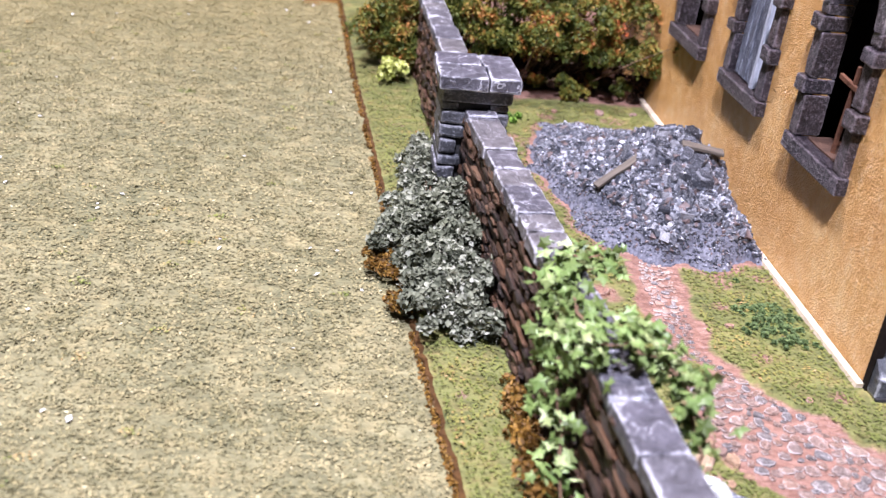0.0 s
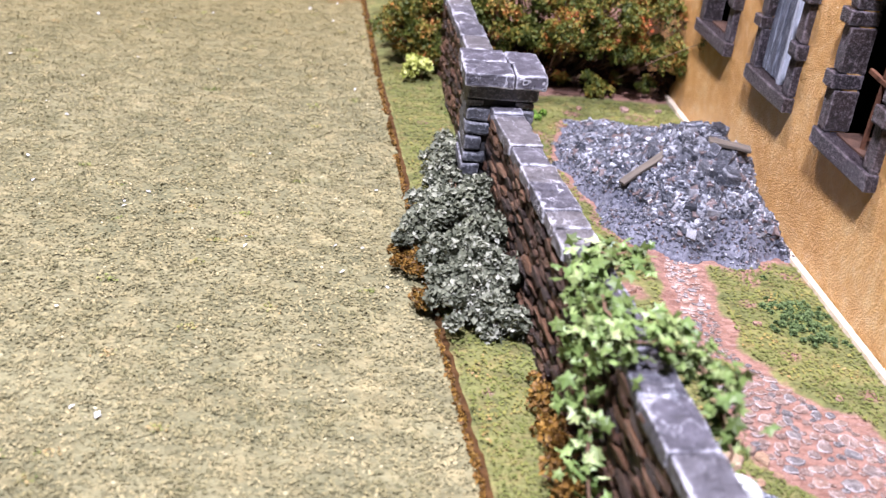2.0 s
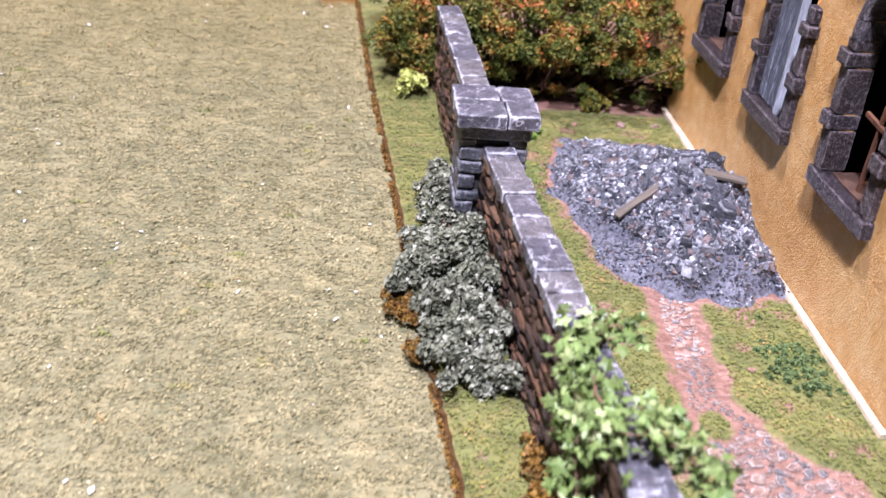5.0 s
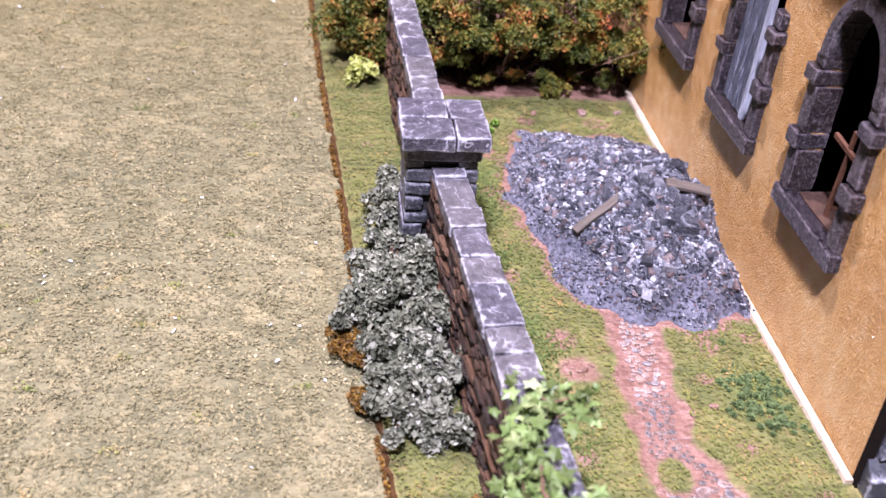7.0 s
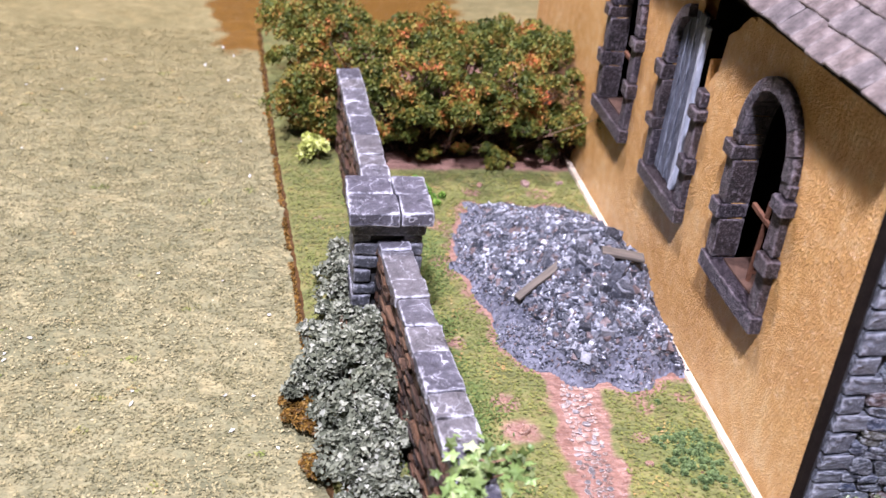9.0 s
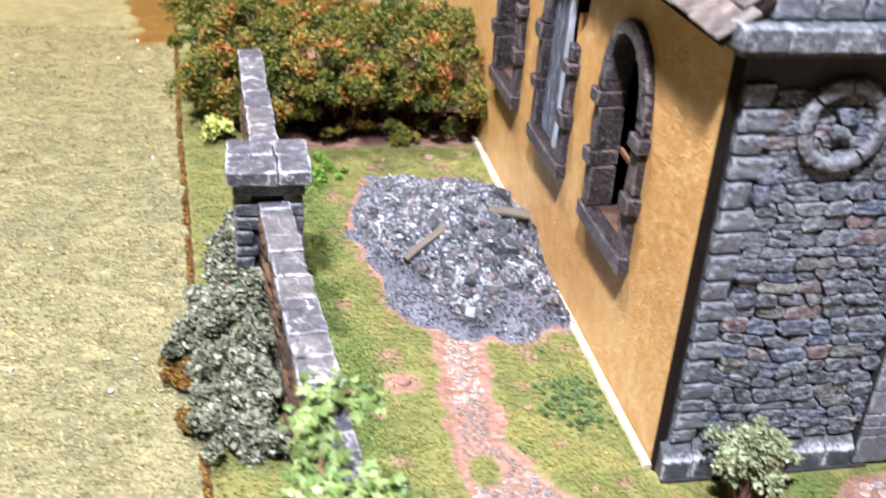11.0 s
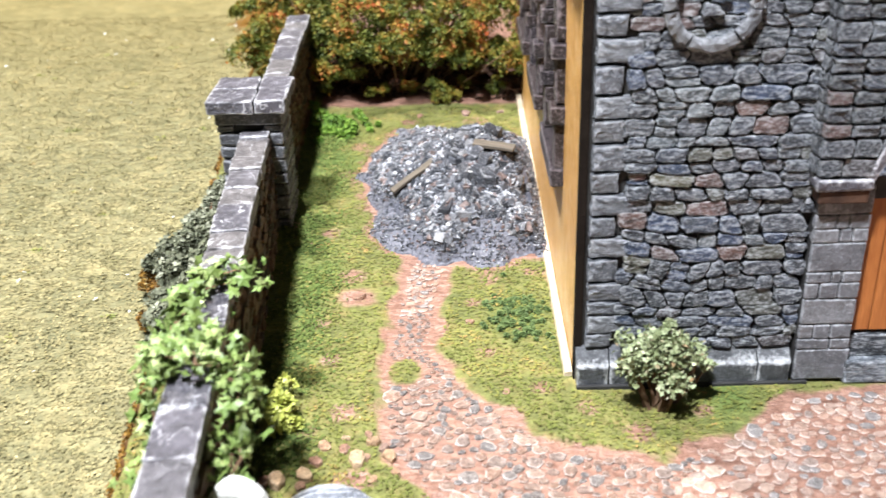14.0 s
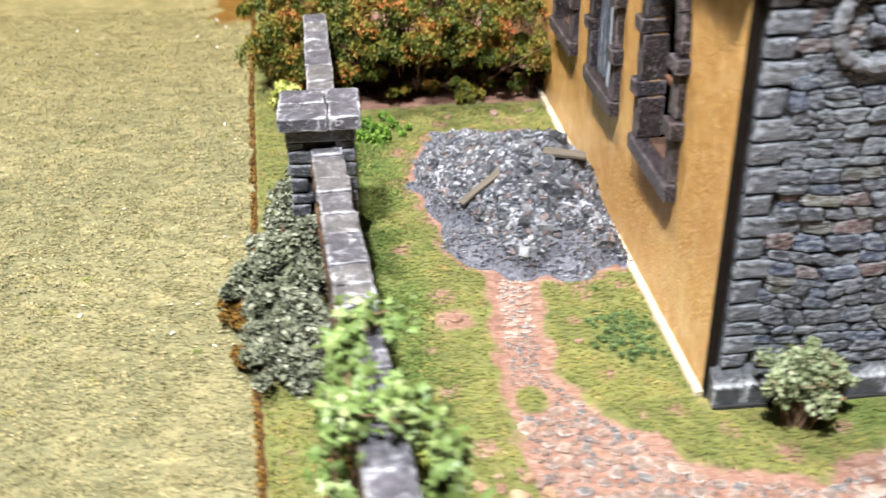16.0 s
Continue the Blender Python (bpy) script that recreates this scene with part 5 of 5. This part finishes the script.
def build_ivy():
    r, rnd = random.Random(53), np.random.default_rng(53)
    ivy = thing("ivy", -9.9, -7.0, 0, "pale green ivy with star leaves hanging over the wall", "ivy")
    anchors = [(-0.5, 5.5, 4.5), (0.1, 5.5, 4.7), (0.75, 5.3, 4.6), (-0.8, 4.6, 4.4), (-1.0, 3.8, 4.2), (-1.3, 3.0, 4.0), (-1.5, 2.2, 3.6), (-1.55, 1.4, 2.9), (-1.55, 0.5, 2.1), (-1.45, -0.3, 1.2), (-1.4, 2.6, 2.2), (-1.3, 3.8, 3.0), (-1.2, 1.6, 4.2), (-0.5, 1.2, 4.8),
               (0.2, 1.1, 5.0), (0.9, 0.9, 4.7), (1.3, 0.5, 4.3), (1.4, -0.5, 3.7), (1.15, -1.3, 3.0), (0.95, -1.9, 2.2), (1.2, 1.4, 4.2), (0.4, 1.9, 4.8), (1.5, 0.0, 4.6), (-0.7, 4.1, 4.6), (-0.6, 3.2, 4.7), (-0.6, 2.3, 4.75), (1.2, -0.3, 3.3), (1.05, -0.9, 2.5), (0.95, -2.3, 1.6), (0.85, -2.7, 0.9)]
    kinds = [star_leaf("leaf", r, M_IVY_ONE) for _ in range(8)]
    pts = []
    anchors = [(x * 0.74 if x < -1.1 else x, y, z) for x, y, z in anchors]
    for a in anchors:
        for _ in range(26):
            pts.append(np.array(a) + rnd.normal(size=3) * (0.27, 0.36, 0.24))
    r.shuffle(pts)
    stems, sf = [], []
    for a, b in zip(anchors, anchors[1:]):
        if math.dist(a, b) > 2.2:
            continue
        k = len(stems)
        for p in (a, [(a[i] + b[i]) / 2 + rnd.normal() * 0.12 for i in range(3)], b):
            stems += [(p[0] + 0.05, p[1], p[2]), (p[0] - 0.03, p[1] + 0.04, p[2]), (p[0] - 0.03, p[1] - 0.04, p[2])]
        sf += [(k + 3 * j + i, k + 3 * j + (i + 1) % 3, k + 3 * j + 3 + (i + 1) % 3, k + 3 * j + 3 + i) for j in range(2) for i in range(3)]
    part_of("stem", mesh_of("stem", stems, sf, M_BARK), ivy, label="thin brown ivy stem")
    verts, faces = [], []
    for i, p in enumerate(pts):
        off = p[0] + 0.072 * p[1] + 0.05
        if abs(off) < 0.66 and p[2] < 4.4:
            if p[2] > 4.0:
                p[2] = 4.42 + rnd.random() * 0.2
            else:
                p[0] += math.copysign(0.68, off) - off
        if p[2] < 0.1:
            continue
        s = r.uniform(0.3, 0.58)
        m = at_cm(*p, r.uniform(-45, 45), r.uniform(-45, 45) + 35 * math.copysign(min(1, abs(p[0])), p[0]), r.uniform(0, 360), s, s, s)
        me = r.choice(kinds)
        if i < 290:
            part_of("leaf", me, ivy, m)
        else:
            k = len(verts)
            verts += [tuple((m @ v.co) / CM) for v in me.vertices]
            faces += [tuple(k + q for q in f.vertices) for f in me.polygons]
    tagged(part_of("foliage", mesh_of("foliage", verts, faces, M_IVY), ivy), kind="stuff")


def one_tint(name, tints, rough=0.45):
    m, n, l, b = material(name)
    l.new(ramp(n, l, n.new("ShaderNodeObjectInfo").outputs["Random"], tints), b.inputs["Base Color"])
    b.inputs["Roughness"].default_value = rough
    return m


M_IVY_ONE = one_tint("ivy_leaf_single", [(0.0, (0.10, 0.16, 0.04)), (0.45, (0.18, 0.27, 0.075)), (0.8, (0.22, 0.30, 0.09)), (1.0, (0.44, 0.50, 0.25))])
build_ivy()
bush("sage_bush", "round pale sage bush before the stone front", 2.4, -1.5,
     lumps_along(rg, [(0, 0, 1.5), (-0.75, 0, 1.3), (0.8, 0.1, 1.5), (0.15, -0.4, 1.0), (-0.3, 0.1, 2.0), (0.35, 0, 2.1), (-0.95, 0.1, 1.75), (0.0, 0.0, 2.1), (0.1, -0.2, 1.7)], 0.24, 0.16, 0.38, 7), 4600, 0.095, M_SAGE, 54, twigs=30, lo=0.5, hi=1.25)
bush("rust_scrub", "rust-brown scrub along the foot of the wall", -10.95, -4.6, lumps_along(rg, [(0, y, 0.1) for y in np.arange(-3.5, 3.6, 0.5)] + [(-0.1, -1, 0.7), (0, -2.2, 0.9), (0, 0.4, 0.8)], 0.2, 0.2, 0.4, 4), 3600, 0.09, M_SCRUB, 58, twigs=6)
bush("rust_scrub", "rust-brown scrub at the board edge under the bush", -14.25, 6.6, lumps_along(rg, [(0, 0, -0.1), (0.3, -0.7, -0.1), (-0.2, 0.9, -0.1), (-0.3, 0.3, -0.1)], 0.28, 0.15, 0.34, 6), 3200, 0.08, M_SCRUB, 59, twigs=2)
bush("rust_scrub", "rust-brown scrub at the board edge under the bush", -13.65, 3.4, lumps_along(rg, [(0, 0, -0.1), (0.4, 0.4, 0.0), (-0.3, 0.2, -0.15)], 0.24, 0.15, 0.32, 6), 2600, 0.08, M_SCRUB, 60, twigs=2)
bush("lime_tuft", "bright lime leafy tuft beside the wall", -13.35, 26.0, lumps_along(rg, [(0, 0, 0.5), (0.1, 0.3, 0.8)], 0.25, 0.3, 0.5, 5), 900, 0.13, M_LIME, 55, twigs=4)
bush("lime_tuft", "bright lime leafy tuft on the grass", -8.74, -2.34, lumps_along(rg, [(0, 0, 0.25), (0.1, 0.4, 0.4), (-0.4, -0.3, 0.2)], 0.34, 0.2, 0.38, 6), 1300, 0.12, M_LIME, 56, twigs=4)
bush("green_tuft", "low deep green tuft of grass on the lawn", -1.42, 3.75,
     [(rg.normal() * 0.62, rg.normal() * 0.8, 0.02, rg.uniform(0.05, 0.13)) for _ in range(90)], 13000, 0.06, M_DEEP, 57, 1.5, twigs=2)
bush("green_tuft", "fresh green leafy tuft by the pillar and hedge", -9.8, 21.8, lumps_along(rg, [(0, 0, 0.2), (0.6, 0.4, 0.2), (1.2, -0.6, 0.15), (-0.2, 0.9, 0.3), (1.9, 0.2, 0.1), (0.4, -1.2, 0.1)], 0.36, 0.15, 0.36, 6), 5200, 0.08, M_FRESH, 61, 0.6, twigs=6)


def build_flock():
    """Loose flock lying on the mat and on the board."""
    rnd = np.random.default_rng(91)
    n = 420000
    x, y = rnd.uniform(-42, -12, n), rnd.uniform(-12, 46, n)
    tuft = np.array([noise.noise(Vector((a * 1.1, b * 1.5, 3))) + 0.8 * noise.noise(Vector((a * 3.3, b * 4.1, 7))) for a, b in zip(x.tolist(), y.tolist())]) * 1.5
    keep = (x < board_edge(y) - 0.35) & (rnd.random(n) < np.interp(y, [-12, 15, 46], [1, 0.8, 0.5]) * np.clip(0.62 + 0.5 * tuft, 0.12, 1)) & (poly_distance(x, y, BROWN_ZONE) < 0)
    pts = np.stack([x, y, mat_z(x, y) + 0.015 + 0.05 * rnd.random(n) * np.clip(0.6 + tuft, 0.1, 1.4)], 1)[keep]
    tagged(new("mat_flock", flakes("mat_flock", pts, 0.062, M_FLAKE_MAT, rnd, 2.2)), "loose olive and straw flock on the mat", "grass", kind="stuff")
    n = 75000
    x, y = rnd.uniform(-15.5, 8, n), rnd.uniform(-12, 28, n)
    pd, hd = poly_distance(x, y, PATH_EDGE), poly_distance(x, y, HEAP_EDGE)
    ok = (x > board_edge(y) + 0.05) & (pd < -0.05) & (hd < -0.1) & ((x < -0.3) | (y < -0.8)) & (np.hypot(x + 7.0, y - 5.1) > 0.9) & ~((y > 24.6) & (x > -10.5))
    ok &= rnd.random(n) > 0.75 * np.exp(-((x + 9.4 + 0.05 * y) / 1.1) ** 2)
    ok |= np.hypot(x + 5.2, (y - 0.5) * 0.8) < 0.5
    pts = np.stack([x, y, board_z(x, y) + 0.02 + rnd.random(n) * 0.05], 1)[ok]
    k = 26000
    gx, gy = rnd.normal(size=k) * 0.75 - 9.0, rnd.uniform(-4.5, 24, k)
    gx += -0.05 * gy + 0.35 * np.sin(gy * 1.3)
    ok = rnd.random(k) < np.clip(0.55 + 0.6 * np.sin(gx * 1.9 + 2 * np.sin(gy * 0.8)) * np.sin(gy * 1.4), 0.1, 1)
    green = np.stack([gx, gy, board_z(gx, gy) + 0.03 + 0.06 * rnd.random(k)], 1)[ok & (gx < -7.2)]
    tagged(new("lush_flock", flakes("lush_flock", green, 0.065, M_LUSH, rnd, 1.4)), "deeper green flock growing along the boundary wall", "grass", kind="stuff")
    tagged(new("lawn_flock", flakes("lawn_flock", pts, 0.06, M_FLAKE, rnd, 4.0)), "yellow-green flock on the model base", "grass", kind="stuff")


def build_edge_scrub():
    """Rust flock caught along the board's west edge, and stray flecks on the mat."""
    rnd = np.random.default_rng(93)
    y = rnd.uniform(-12, 46, 9000)
    y = y[np.array([noise.noise(Vector((v * 0.5, 2, 5))) for v in y]) > -0.25]
    pts = np.stack([board_edge(y) - 0.17 + rnd.normal(size=len(y)) * 0.06, y, -0.34 + rnd.random(len(y)) * 0.12], 1)
    tagged(new("edge_flock", flakes("edge_flock", pts, 0.07, M_SCRUB, rnd, 0.5)), "rust-brown flock along the board edge", "grass", kind="stuff")
    c = np.stack([rnd.uniform(-36, -15, 60), rnd.uniform(-8, 44, 60), np.full(60, -0.25)], 1)
    tagged(new("pale_flecks", flakes("pale_flecks", c, 0.11, M_PALE, rnd, 2.0)), "scattered pale flecks lying on the mat", "grass", kind="stuff")
    c = np.stack([rnd.uniform(-34, -15, 70), rnd.uniform(-8, 42, 70), np.full(70, -0.3)], 1)
    pts = np.repeat(c, 26, 0) + rnd.normal(size=(70 * 26, 3)) * (0.16, 0.12, 0.02)
    tagged(new("stray_flock", flakes("stray_flock", pts, 0.06, M_STRAY, rnd, 1.5)), "stray orange and green flock clumps on the mat", "grass", kind="stuff")


M_STRAY = foliage("stray_flock", clusters=True, tints=[(0.0, (0.13, 0.20, 0.04)), (0.4, (0.26, 0.27, 0.07)), (0.6, (0.42, 0.33, 0.14)), (1.0, (0.46, 0.26, 0.11))])
build_flock()
build_edge_scrub()
